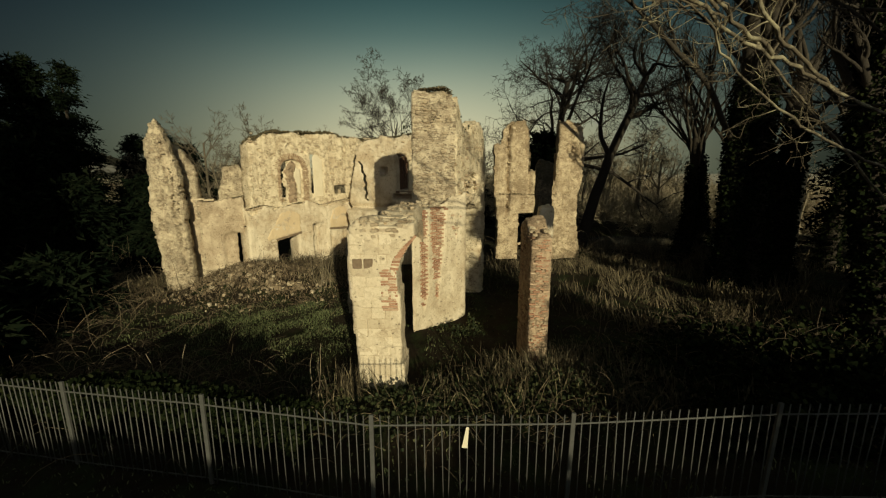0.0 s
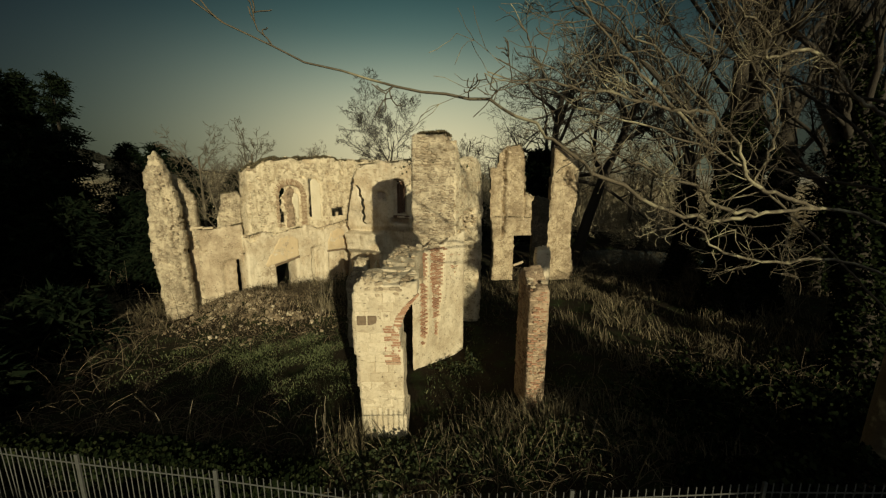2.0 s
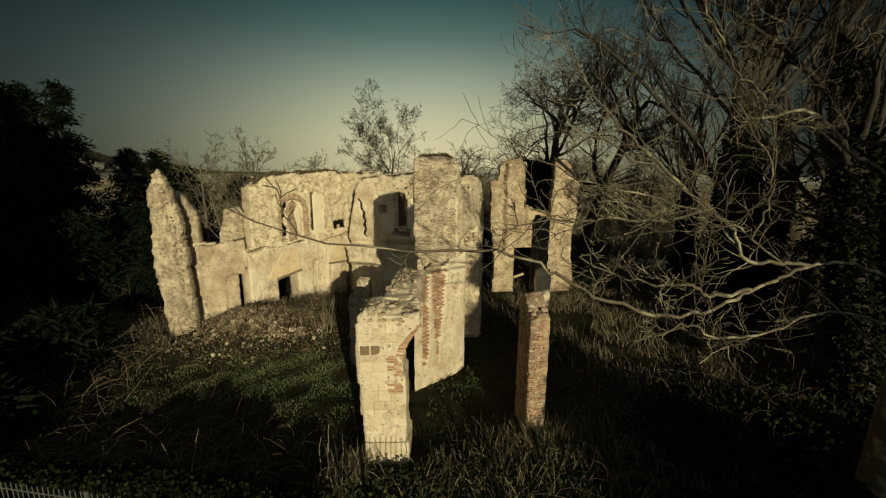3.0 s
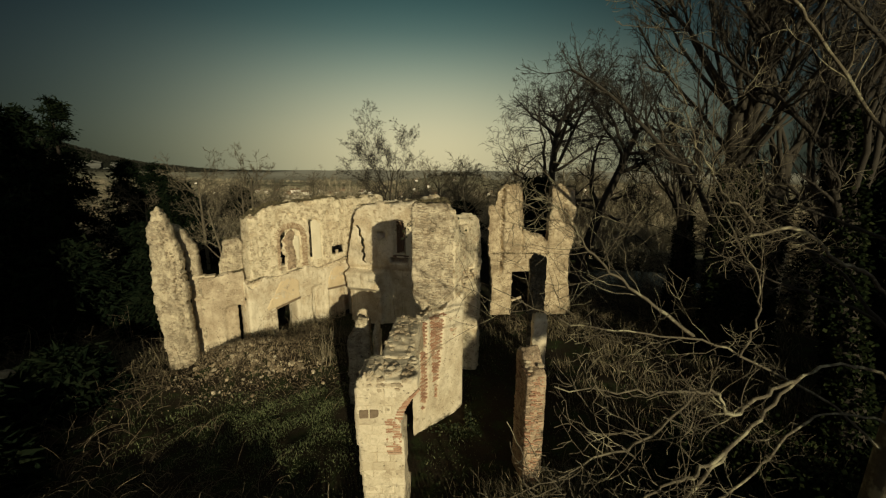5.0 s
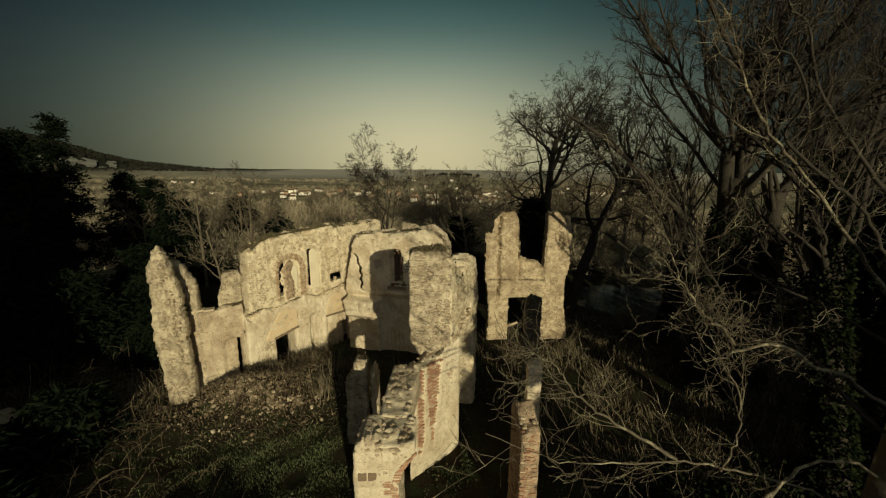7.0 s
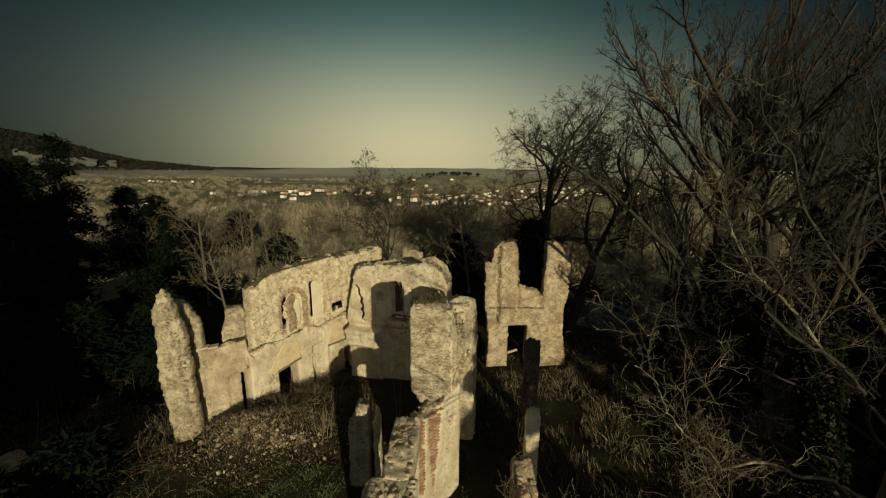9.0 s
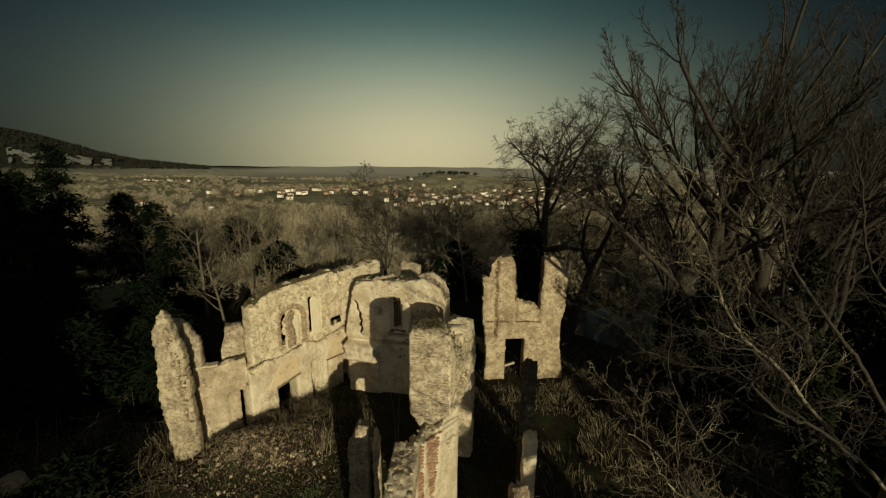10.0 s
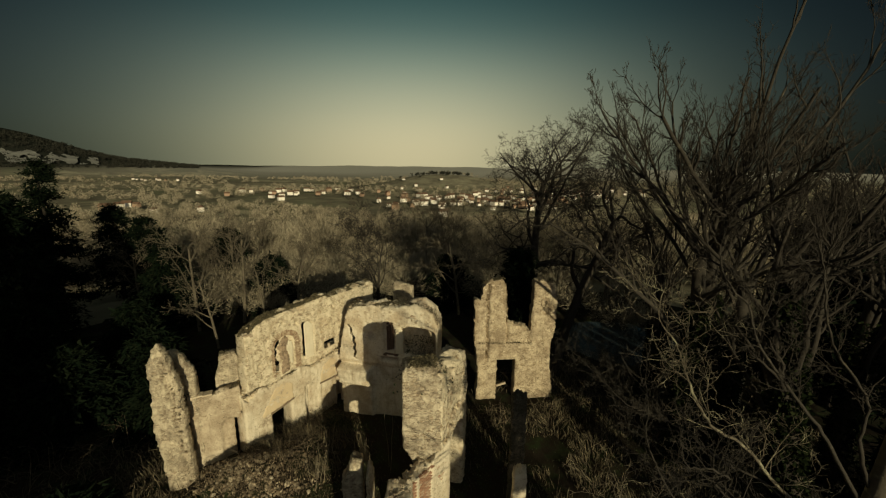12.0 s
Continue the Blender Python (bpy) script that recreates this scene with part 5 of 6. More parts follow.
def tubes(branches, min_r=0.004):
    vs, fs, n = [], [], 0
    for pts, rad, level in branches:
        r0 = rad[0]
        sides = 12 if r0 > 0.2 else 7 if r0 > 0.06 else 4 if r0 > 0.02 else 3
        t = np.gradient(pts, axis=0)
        t /= np.linalg.norm(t, axis=1, keepdims=True) + 1e-9
        ref = np.array([0.31, 0.77, 0.56]) if abs(t[0][2]) > 0.8 else np.array([0.1, 0.05, 1.0])
        a = np.cross(t, ref)
        a /= np.linalg.norm(a, axis=1, keepdims=True) + 1e-9
        b = np.cross(t, a)
        ang = np.arange(sides) * 2 * np.pi / sides
        ring = pts[:, None, :] + np.maximum(rad, min_r)[:, None, None] * (np.cos(ang)[None, :, None] * a[:, None, :] + np.sin(ang)[None, :, None] * b[:, None, :])
        m = len(pts)
        vs.append(ring.reshape(-1, 3))
        i = np.arange(m - 1)[:, None] * sides
        j = np.arange(sides)[None, :]
        fs.append((np.stack([i + j, i + (j + 1) % sides, i + sides + (j + 1) % sides, i + sides + j], -1).reshape(-1, 4)) + n)
        n += m * sides
    return np.concatenate(vs), np.concatenate(fs)


OAK = dict(levels=4, steps=[9, 8, 6, 4, 3], wobble=[0.05, 0.16, 0.22, 0.25, 0.3], up=[0.02, 0.05, 0.03, 0.02, 0.01], taper=[0.55, 0.8, 0.85, 0.85, 0.7],
           clear=[0.35, 0.25, 0.2, 0.15], kids=[9, 8, 7, 5], angle=(30, 70), ratio=[0.62, 0.55, 0.5, 0.5])


def tree(label, x, y, height, radius, seed, cfg=OAK, mat=None, lean=(0, 0), ivy=None, min_r=0.006, base=None):
    rng = np.random.default_rng(seed)
    z = (float(ground_z(x, y)) - 0.3) if base is None else base
    out = []
    grow(rng, np.array([x, y, z], float), np.array([lean[0], lean[1], 1.0]), height, radius, 0, cfg, out)
    out[0][1][0] *= 1.35
    return tree_parts(label, out, mat or M_BARK, ivy, min_r, rng)


def tree_parts(label, out, mat, ivy, min_r, rng, dark_from=999):
    """Trunk, each main limb with its boughs, and the crown of twigs."""
    root = thing("tree", label, "tree")
    v, f = tubes([b for b in out if b[2] == 0], min_r)
    part("trunk", mesh_of("trunk", v, f, mat, True), root)
    first = [i for i, b in enumerate(out) if b[2] == 1] + [len(out)]
    # limbs from dark_from on get darker bark: dimmer light put into colour
    for i, (a, b) in enumerate(zip(first, first[1:])):
        v, f = tubes([q for q in out[a:b] if q[2] in (1, 2)], min_r)
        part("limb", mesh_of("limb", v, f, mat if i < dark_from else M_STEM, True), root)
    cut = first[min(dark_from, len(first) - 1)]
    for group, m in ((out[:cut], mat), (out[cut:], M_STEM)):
        twigs = [b for b in group if b[2] > 2]
        if twigs:
            v, f = tubes(twigs, min_r)
            tagged(part("crown", mesh_of("crown", v, f, m), root), kind="stuff")
    if ivy:
        ivy_on(root, [b for b in out if b[2] <= ivy[1]], ivy[0], rng, ivy[2])
    return root


def ivy_on(root, branches, count, rng, upto):
    """Ivy leaves round the trunk and the feet of the limbs."""
    w = np.array([b[1].mean() * len(b[0]) for b in branches])
    pick = rng.choice(len(branches), count, p=w / w.sum())
    P = np.zeros((count, 3))
    D = np.zeros((count, 3))
    for i, k in enumerate(pick):
        pts, rad, _ = branches[k]
        t = rng.random() * (len(pts) - 1) * upto
        j = int(t)
        c = pts[j] + (pts[min(j + 1, len(pts) - 1)] - pts[j]) * (t - j)
        a = rng.normal(size=3)
        a[2] *= 0.3
        a /= np.linalg.norm(a)
        P[i] = c + a * (rad[j] + abs(rng.normal()) * 0.11)
        D[i] = a + rng.normal(size=3) * 0.6 + np.array([0, 0, -0.3])
    v, f = leaf_quads(P, D, rng.uniform(0.09, 0.2, count), rng)
    part("ivy", mesh_of("ivy", v, f, M_IVY), root, "dark green ivy")


# small forked tree behind the cross wall and the big spreading tree behind the gable
SMALL = dict(OAK, thin=0.8, steps=[10, 8, 6, 4, 3], kids=[16, 10, 8, 4], clear=[0.55, 0.2, 0.12, 0.1], angle=(30, 58), ratio=[0.55, 0.42, 0.45, 0.5], up=[0.0, 0.06, 0.05, 0.03, 0.02], wobble=[0.05, 0.12, 0.18, 0.22, 0.25], taper=[0.85, 0.8, 0.85, 0.85, 0.7])
tree("slender bare tree with fine fanned twigs behind the castle wall", -4.6, 35.6, 10.4, 0.28, 107, dict(SMALL, clear=[0.5, 0.2, 0.12, 0.1], ratio=[0.72, 0.42, 0.45, 0.5], angle=(34, 60)), M_STEM, lean=(-0.03, 0), base=0.0, min_r=0.010)
SPREAD = dict(OAK, kids=[15, 12, 10, 6], clear=[0.36, 0.2, 0.12, 0.1], angle=(32, 66), ratio=[0.62, 0.5, 0.48, 0.5], wobble=[0.05, 0.2, 0.28, 0.3, 0.3])
tree("broad bare oak with crooked limbs behind the far gable", 12.5, 41.5, 17.2, 0.6, 102, dict(SPREAD, kids=[17, 10, 9, 6], clear=[0.28, 0.2, 0.12, 0.1], angle=(40, 78), ratio=[0.9, 0.52, 0.48, 0.5]), M_BARK, lean=(-0.03, 0), base=-1.0, min_r=0.013)
tree("leaning bare oak beside the far gable", 10.9, 30.8, 14.0, 0.5, 103, dict(SPREAD, clear=[0.45, 0.2, 0.12, 0.1], kids=[11, 10, 9, 6]), M_BARK, lean=(0.26, 0.05), min_r=0.013)
# ivy-clad trees at the side of the ruin
TALL = dict(OAK, thin=0.62, steps=[9, 12, 8, 6, 3], kids=[10, 12, 11, 5], clear=[0.5, 0.2, 0.12, 0.1], angle=(16, 44), ratio=[1.22, 0.34, 0.36, 0.42], up=[0.02, 0.05, 0.10, 0.10, 0.08], wobble=[0.05, 0.10, 0.15, 0.16, 0.16], taper=[0.4, 0.62, 0.75, 0.8, 0.7])
TALL_THIN = dict(TALL, kids=[8, 8, 7, 3])
for i, (x, y, h, r, lx, ly) in enumerate([(15.0, 19.8, 13.4, 0.5, -0.07, 0.0), (16.0, 19.9, 13.6, 0.62, 0.03, 0.0), (18.2, 20.4, 11.5, 0.5, 0.04, 0.02), (22.0, 17.5, 12, 0.5, 0.05, 0.0), (20.5, 25, 10, 0.45, 0, 0), (16.2, 26.0, 8.5, 0.4, 0, 0), (27, 21, 11, 0.5, 0, 0), (24.0, 23.5, 11, 0.42, 0, 0), (20.5, 30, 10, 0.4, 0, 0), (31, 27, 11, 0.5, 0, 0), (24.5, 14.5, 11, 0.45, 0, 0)]):
    tree("tall bare tree with an ivy-clad trunk beside the ruin", x, y, h, r, 110 + i, TALL if i < 3 else TALL_THIN, M_STEM if i < 3 else M_BARK, lean=(lx, ly), ivy=(11000 if i < 3 else 4000, 0, 0.8), min_r=0.007)
TALLER = dict(TALL, kids=[14, 10, 8, 5], clear=[0.3, 0.2, 0.15, 0.1], ratio=[0.6, 0.42, 0.42, 0.45])
tree("thick dark tree close to the fence", 14.8, 12.3, 14, 0.5, 120, TALLER, M_BARK, lean=(0.02, 0.02), ivy=(11000, 0, 0.95), min_r=0.007)


# the tree whose lichened limbs reach out over the fence
def near_tree():
    rng = np.random.default_rng(140)
    out = []
    tx, ty = 9.5, 7.0
    trunk = np.array([[tx, ty, -0.4], [tx - 0.1, ty, 3.0], [tx - 0.2, ty - 0.1, 6.0], [tx - 0.1, ty - 0.1, 9.0], [tx + 0.2, ty, 12.0], [tx + 0.3, ty, 15.0]])
    out.append((trunk, np.array([0.55, 0.42, 0.36, 0.28, 0.18, 0.06]), 0))
    limbs = [
        ([(9.4, 7.0, 5.6), (8.4, 6.9, 6.5), (6.43, 6.28, 6.94), (4.63, 5.09, 7.0), (3.31, 4.17, 7.03), (2.46, 3.56, 6.97), (1.28, 2.78, 7.24), (0.64, 2.52, 7.57), (0.16, 2.34, 7.88), (-0.5, 2.08, 7.85), (-1.28, 1.77, 8.14)], 0.05, 0.004),
        ([(9.4, 7.0, 4.9), (8.3, 6.6, 5.6), (6.44, 6.12, 6.11), (4.8, 5.07, 6.32), (3.51, 4.19, 6.46), (2.46, 3.51, 6.7), (1.96, 3.17, 7.06), (1.5, 2.9, 7.0)], 0.042, 0.008),
        ([(5.4, 5.6, 6.98), (4.2, 4.9, 7.2), (3.1, 4.09, 7.34), (2.96, 4.08, 7.77), (2.37, 3.69, 8.0), (1.48, 3.09, 8.34), (0.57, 2.69, 8.65)], 0.045, 0.007),
        ([(2.37, 3.69, 8.0), (1.55, 3.04, 7.94), (0.87, 2.73, 8.01), (0.09, 2.34, 8.01)], 0.026, 0.006),
        ([(3.31, 4.17, 7.03), (2.3, 3.47, 7.14), (2.0, 3.27, 7.38), (1.37, 2.86, 7.44), (0.71, 2.59, 7.74)], 0.035, 0.006),
        ([(9.4, 7.0, 4.2), (8.09, 7.16, 5.43), (6.22, 6.39, 6.48), (4.33, 5.61, 7.48), (3.44, 5.3, 7.86), (2.26, 4.97, 8.09), (1.43, 4.82, 8.25), (0.45, 4.73, 8.76)], 0.042, 0.008),
        ([(3.44, 5.3, 7.88), (2.7, 5.13, 8.42), (2.14, 5.01, 8.8), (1.61, 4.91, 9.25), (1.36, 4.89, 9.63), (1.02, 4.76, 10.2)], 0.05, 0.008),
        ([(4.41, 5.58, 7.4), (4.68, 5.66, 7.9), (4.93, 5.98, 8.5), (4.46, 6.23, 9.3), (4.16, 6.48, 10.2), (3.9, 6.2, 11.5)], 0.036, 0.009),
        ([(9.4, 7.0, 7.4), (7.6, 6.6, 8.3), (6.0, 6.3, 8.9), (4.8, 5.9, 9.2), (4.3, 6.0, 9.8), (3.3, 5.85, 10.7), (2.6, 5.7, 11.6)], 0.06, 0.008),
        ([(9.4, 7.0, 8.8), (7.4, 6.7, 10.6), (5.8, 6.4, 12.2), (4.6, 6.3, 13.2), (4.0, 6.2, 14.3), (3.6, 6.1, 15.3)], 0.06, 0.008),
        ([(9.3, 7.0, 8.4), (7.2, 6.2, 10.2), (5.4, 5.5, 11.6), (4.13, 4.97, 12.74), (3.48, 4.58, 13.24), (3.0, 4.4, 14.0)], 0.055, 0.007),
        ([(9.3, 7.0, 6.8), (7.5, 7.4, 8.2), (5.8, 7.6, 9.8), (4.6, 7.6, 11.4), (4.2, 7.4, 13.0)], 0.055, 0.008),
        ([(9.4, 7.0, 10.0), (8.0, 7.5, 12.2), (6.6, 7.6, 13.9), (5.6, 7.4, 15.2), (5.2, 7.3, 16.4)], 0.06, 0.008),
        ([(9.4, 7.0, 8.5), (8.6, 8.6, 9.4), (7.0, 9.6, 10.0), (5.4, 10.2, 10.8), (4.2, 10.6, 11.8)], 0.055, 0.009),
        ([(9.4, 7.0, 6.5), (8.8, 8.8, 7.4), (7.2, 10.0, 8.0), (5.7, 10.8, 9.0)], 0.055, 0.009),
        ([(9.4, 7.0, 10.5), (9.2, 7.6, 12.5), (8.6, 8.0, 14.6), (8.2, 8.2, 16.4)], 0.06, 0.009),
    ]
    TW = dict(levels=3, steps=[8, 7, 6, 4, 3], wobble=[0.1, 0.16, 0.24, 0.26, 0.3], up=[0.0, 0.04, 0.07, 0.05, 0.03], taper=[0.6, 0.8, 0.8, 0.8, 0.7],
              clear=[0.2, 0.12, 0.1, 0.1], kids=[5, 7, 6, 4], angle=(30, 70), ratio=[0.5, 0.45, 0.5, 0.5])
    TW_FINE = dict(TW, levels=4)
    for k, (pts, r0, r1) in enumerate(limbs):
        P = np.array(pts, float)
        if k >= 8:
            P = np.insert(P, np.arange(1, len(P)), 0.5 * (P[1:] + P[:-1]), axis=0)
            P[1:] += rng.normal(size=(len(P) - 1, 3)) * 0.13
        t = np.arange(len(P))
        tt = np.linspace(0, len(P) - 1, 5 * len(P))
        Q = np.stack([np.interp(tt, t, P[:, a]) for a in range(3)], 1)
        for _ in range(7):
            Q[1:-1] = 0.5 * Q[1:-1] + 0.25 * (Q[:-2] + Q[2:])
        Q[1:] += rng.normal(size=(len(Q) - 1, 3)) * 0.014
        R = np.linspace(r0, r1, len(Q)) * (0.72 if k < 6 else 0.6 if k < 8 else 0.8)
        out.append((Q, R, 1))
        n = 4 if k == 0 else 24 if k < 8 else 30
        for _ in range(n):
            i = rng.integers(int(len(Q) * (0.82 if k == 0 else 0.28)), len(Q) - 1)
            d = Q[i] - Q[i - 1]
            d /= np.linalg.norm(d) + 1e-9
            side = np.cross(d, rng.normal(size=3))
            side /= np.linalg.norm(side)
            a = radians(rng.uniform(30, 65))
            nd = d * math.cos(a) + side * math.sin(a) + np.array([0, 0, 0.15])
            grow(rng, Q[i].copy(), nd, rng.uniform(0.5, 1.2) * (0.28 if k == 0 else (0.85 if i < 0.6 * len(Q) else 0.4) if k < 5 else 1.2), max(0.005, R[i] * 0.42), 2, TW if k < 8 else TW_FINE, out)
    out = [o for o in out if o[2] < 2 or (np.hypot(o[0][:, 0] + 0.2, o[0][:, 1] - 0.3).min() > 1.15)]
    tree_parts("bare tree with pale lichened limbs reaching over the fence", out, M_LICHEN, None, 0.0035, rng, 10)


near_tree()


# conifers at the edge of the grounds; many are added only to blacken the sides
def conifer(label, x, y, height, spread, seed, n=10000, base=None):
    rng = np.random.default_rng(seed)
    z = float(ground_z(x, y)) if base is None else base
    root = thing("conifer", label, "conifer tree")
    v, f = tubes([(np.array([[x, y, z - 0.3], [x, y, z + height * 0.5], [x, y, z + height]]), np.array([0.35, 0.25, 0.03]), 0)])
    part("trunk", mesh_of("trunk", v, f, M_BARK, True), root)
    nb = 130
    hb = z + height * (0.12 + 0.87 * rng.random(nb) ** 0.9)
    ab = rng.uniform(0, 6.283, nb)
    lb = spread * (1.02 - (hb - z) / height) ** 0.7 * rng.uniform(0.5, 1.15, nb) + 0.3
    k = rng.integers(0, nb, n)
    t = rng.random(n) ** 0.7
    P = np.stack([x + np.cos(ab[k]) * lb[k] * t, y + np.sin(ab[k]) * lb[k] * t, hb[k] - 0.25 * lb[k] * t ** 2], 1) + rng.normal(size=(n, 3)) * [0.32, 0.32, 0.2]
    D = np.stack([np.cos(ab[k]), np.sin(ab[k]), np.full(n, -0.1)], 1) + rng.normal(size=(n, 3)) * 0.7
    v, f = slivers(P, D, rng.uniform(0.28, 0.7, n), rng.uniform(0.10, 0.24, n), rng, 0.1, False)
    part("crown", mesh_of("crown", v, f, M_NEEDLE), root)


for i, (x, y, h, s) in enumerate([(-33, 32, 15.0, 3.6), (-41, 44, 18.6, 3.6), (-38, 38, 13.0, 4.0), (-28.5, 27, 8.0, 4.2), (-32, 22, 10, 5), (-26, 16, 6.5, 4), (-25, 33, 5.5, 3.5), (-45, 39, 17, 5), (3.0, 47, 6.5, 4), (-19, 47, 6.5, 4), (9.2, 36.5, 9.6, 2.8), (30, 25, 14, 5), (34, 31, 15, 5.5), (31, 21, 12, 5), (40, 26, 15, 6), (46, 36, 16, 6), (-23, 24, 5.5, 4), (-20.5, 28, 5.0, 3.6), (-27, 22, 7, 4.5), (-20, 12.5, 3.0, 3.5), (-24, 10, 4.0, 4), (-17.5, 24.5, 3.6, 2.6), (-30, 15, 8, 5), (-27, 41, 9.0, 4.5), (-35, 50, 12.0, 5.0), (-45, 58, 14.0, 5.5), (-54, 50, 15, 6), (-30, 60, 9, 5), (-17.5, 13.0, 2.4, 2.8), (-15.5, 10.5, 2.0, 2.5), (-16.5, 16.0, 2.2, 2.2)]):
    conifer("dark dense conifer at the edge of the grounds", x, y, h, s, 200 + i)


# ---- the far valley: woods, houses ----
def wood_tree(seed, mat, kids):
    """A bare tree of the slope behind the ruin, built once and copied."""
    cfg = dict(OAK, levels=3, steps=[6, 5, 4, 3], kids=kids, clear=[0.25, 0.15, 0.1], angle=(25, 60), ratio=[0.5, 0.5, 0.5])
    rng = np.random.default_rng(seed)
    out = []
    grow(rng, np.array([0, 0, -0.5]), np.array([0, 0, 1.0]), 11.0, 0.2, 0, cfg, out)
    root = thing("tree", "bare brown tree in the wood behind the ruin", "tree", "trees of the wood behind the ruin")
    v, f = tubes([q for q in out if q[2] == 0], 0.02)
    part("trunk", mesh_of("trunk", v, f, mat, True), root)
    v, f = tubes([q for q in out if q[2] > 0], 0.018)
    tagged(part("crown", mesh_of("crown", v, f, mat), root), kind="stuff")
    return root


def near_woods():
    rr = random.Random(17)
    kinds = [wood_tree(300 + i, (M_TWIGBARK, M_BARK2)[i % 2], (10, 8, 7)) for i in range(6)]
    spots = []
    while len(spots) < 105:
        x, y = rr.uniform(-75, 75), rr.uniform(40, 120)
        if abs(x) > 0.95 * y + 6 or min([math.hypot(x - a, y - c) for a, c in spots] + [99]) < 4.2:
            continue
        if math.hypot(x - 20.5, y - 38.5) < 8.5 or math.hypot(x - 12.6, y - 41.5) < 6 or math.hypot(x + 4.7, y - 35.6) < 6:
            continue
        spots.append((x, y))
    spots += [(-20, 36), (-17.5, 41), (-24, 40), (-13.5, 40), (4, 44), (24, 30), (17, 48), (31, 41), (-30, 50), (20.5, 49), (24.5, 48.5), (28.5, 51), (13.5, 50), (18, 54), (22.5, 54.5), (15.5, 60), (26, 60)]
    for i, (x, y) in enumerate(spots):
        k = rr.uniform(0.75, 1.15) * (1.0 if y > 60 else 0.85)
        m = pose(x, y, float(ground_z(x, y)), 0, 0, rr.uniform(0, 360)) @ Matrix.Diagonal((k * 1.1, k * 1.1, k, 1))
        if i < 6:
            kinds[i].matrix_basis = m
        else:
            # closer trees carry shade in their bark colour at left, sunlight at right
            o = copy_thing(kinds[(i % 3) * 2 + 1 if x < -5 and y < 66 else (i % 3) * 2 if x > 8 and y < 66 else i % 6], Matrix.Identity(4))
            o.matrix_basis = m


near_woods()


def far_woods():
    rng = np.random.default_rng(31)
    a = rng.uniform(-0.95, 0.95, 6300)
    r = np.concatenate([34 + 70 * rng.random(700), 60 + 420 * rng.random(1800) ** 1.1, rng.uniform(300, 1700, 3800)])
    x, y = r * np.sin(a), r * np.cos(a)
    open_land = wave_noise(x, y, 21, 330.0) > 0.35
    keepit = ~(open_land & (r > 260)) & ~((np.abs(x - 45) < 105) & (y > 790) & (y < 960)) & (r > 46) & ((np.abs(a) < 0.55) | (r > 85))
    x, y, r = x[keepit], y[keepit], r[keepit]
    P, D, Ln, W = [], [], [], []
    for i in range(len(x)):
        k = int(np.clip(46000 / r[i], 45, 560))
        h = rng.uniform(6, 11.5) if r[i] > 75 else rng.uniform(2.5, 5.5)
        c = np.array([x[i], y[i], float(ground_z(x[i], y[i]))])
        th, ph = rng.uniform(0, 6.28, k), np.arccos(rng.uniform(-0.5, 1, k))
        q = rng.random(k) ** 0.45
        R = np.stack([np.sin(ph) * np.cos(th) * 0.45 * h, np.sin(ph) * np.sin(th) * 0.45 * h, np.cos(ph) * 0.48 * h], 1)
        P.append(c + np.array([0, 0, 0.48 * h]) + R * q[:, None])
        d = R / h * 2.0 + rng.normal(size=(k, 3)) * 0.32
        d[:, 2] += 0.5
        D.append(d)
        Ln.append(rng.uniform(0.09, 0.22, k) * h)
        W.append(np.full(k, max(0.03, r[i] * 0.0011)) * rng.uniform(0.6, 1.5, k))
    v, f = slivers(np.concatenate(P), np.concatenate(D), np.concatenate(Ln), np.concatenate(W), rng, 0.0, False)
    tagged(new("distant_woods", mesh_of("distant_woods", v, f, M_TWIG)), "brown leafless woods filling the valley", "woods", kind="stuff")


far_woods()


def hill_woods():
    """Bare woods that clothe the chalk hill, and the dark row of trees on the knoll beyond the village."""
    rng = np.random.default_rng(33)
    a = rng.uniform(-0.98, -0.50, 5200)
    r = rng.uniform(1500, 2700, 5200)
    x, y = r * np.sin(a), r * np.cos(a)
    k = (ground_z(x, y) > 2) & ~((a > -0.81) & (a < -0.66) & (r > 2060) & (r < 2350) & (lattice(a * 60, r * 0.02, 5, 1.0) > -0.5))
    x, y, size = x[k], y[k], rng.uniform(9, 17, k.sum())
    kx, ky = rng.normal(40, 38, 60), rng.normal(935, 18, 60)
    x, y, size = np.concatenate([x, kx]), np.concatenate([y, ky]), np.concatenate([size, rng.uniform(5, 11, 60)])
    m = 22
    c = np.repeat(np.stack([x, y, ground_z(x, y)], 1), m, axis=0)
    h = np.repeat(size, m)
    th, t = rng.uniform(0, 6.28, len(h)), rng.random(len(h))
    c = c + np.stack([np.cos(th) * 0.35 * h * t, np.sin(th) * 0.35 * h * t, 0.55 * h * rng.random(len(h))], 1)
    d = np.stack([np.cos(th) * 0.5, np.sin(th) * 0.5, np.ones(len(h))], 1)
    v, f = slivers(c, d, 0.45 * h, 0.16 * h, rng, 0.0, False)
    tagged(new("hill_woods", mesh_of("hill_woods", v, f, M_WOODHILL)), "dark leafless woods on the far hill and knoll", "woods", kind="stuff")


hill_woods()


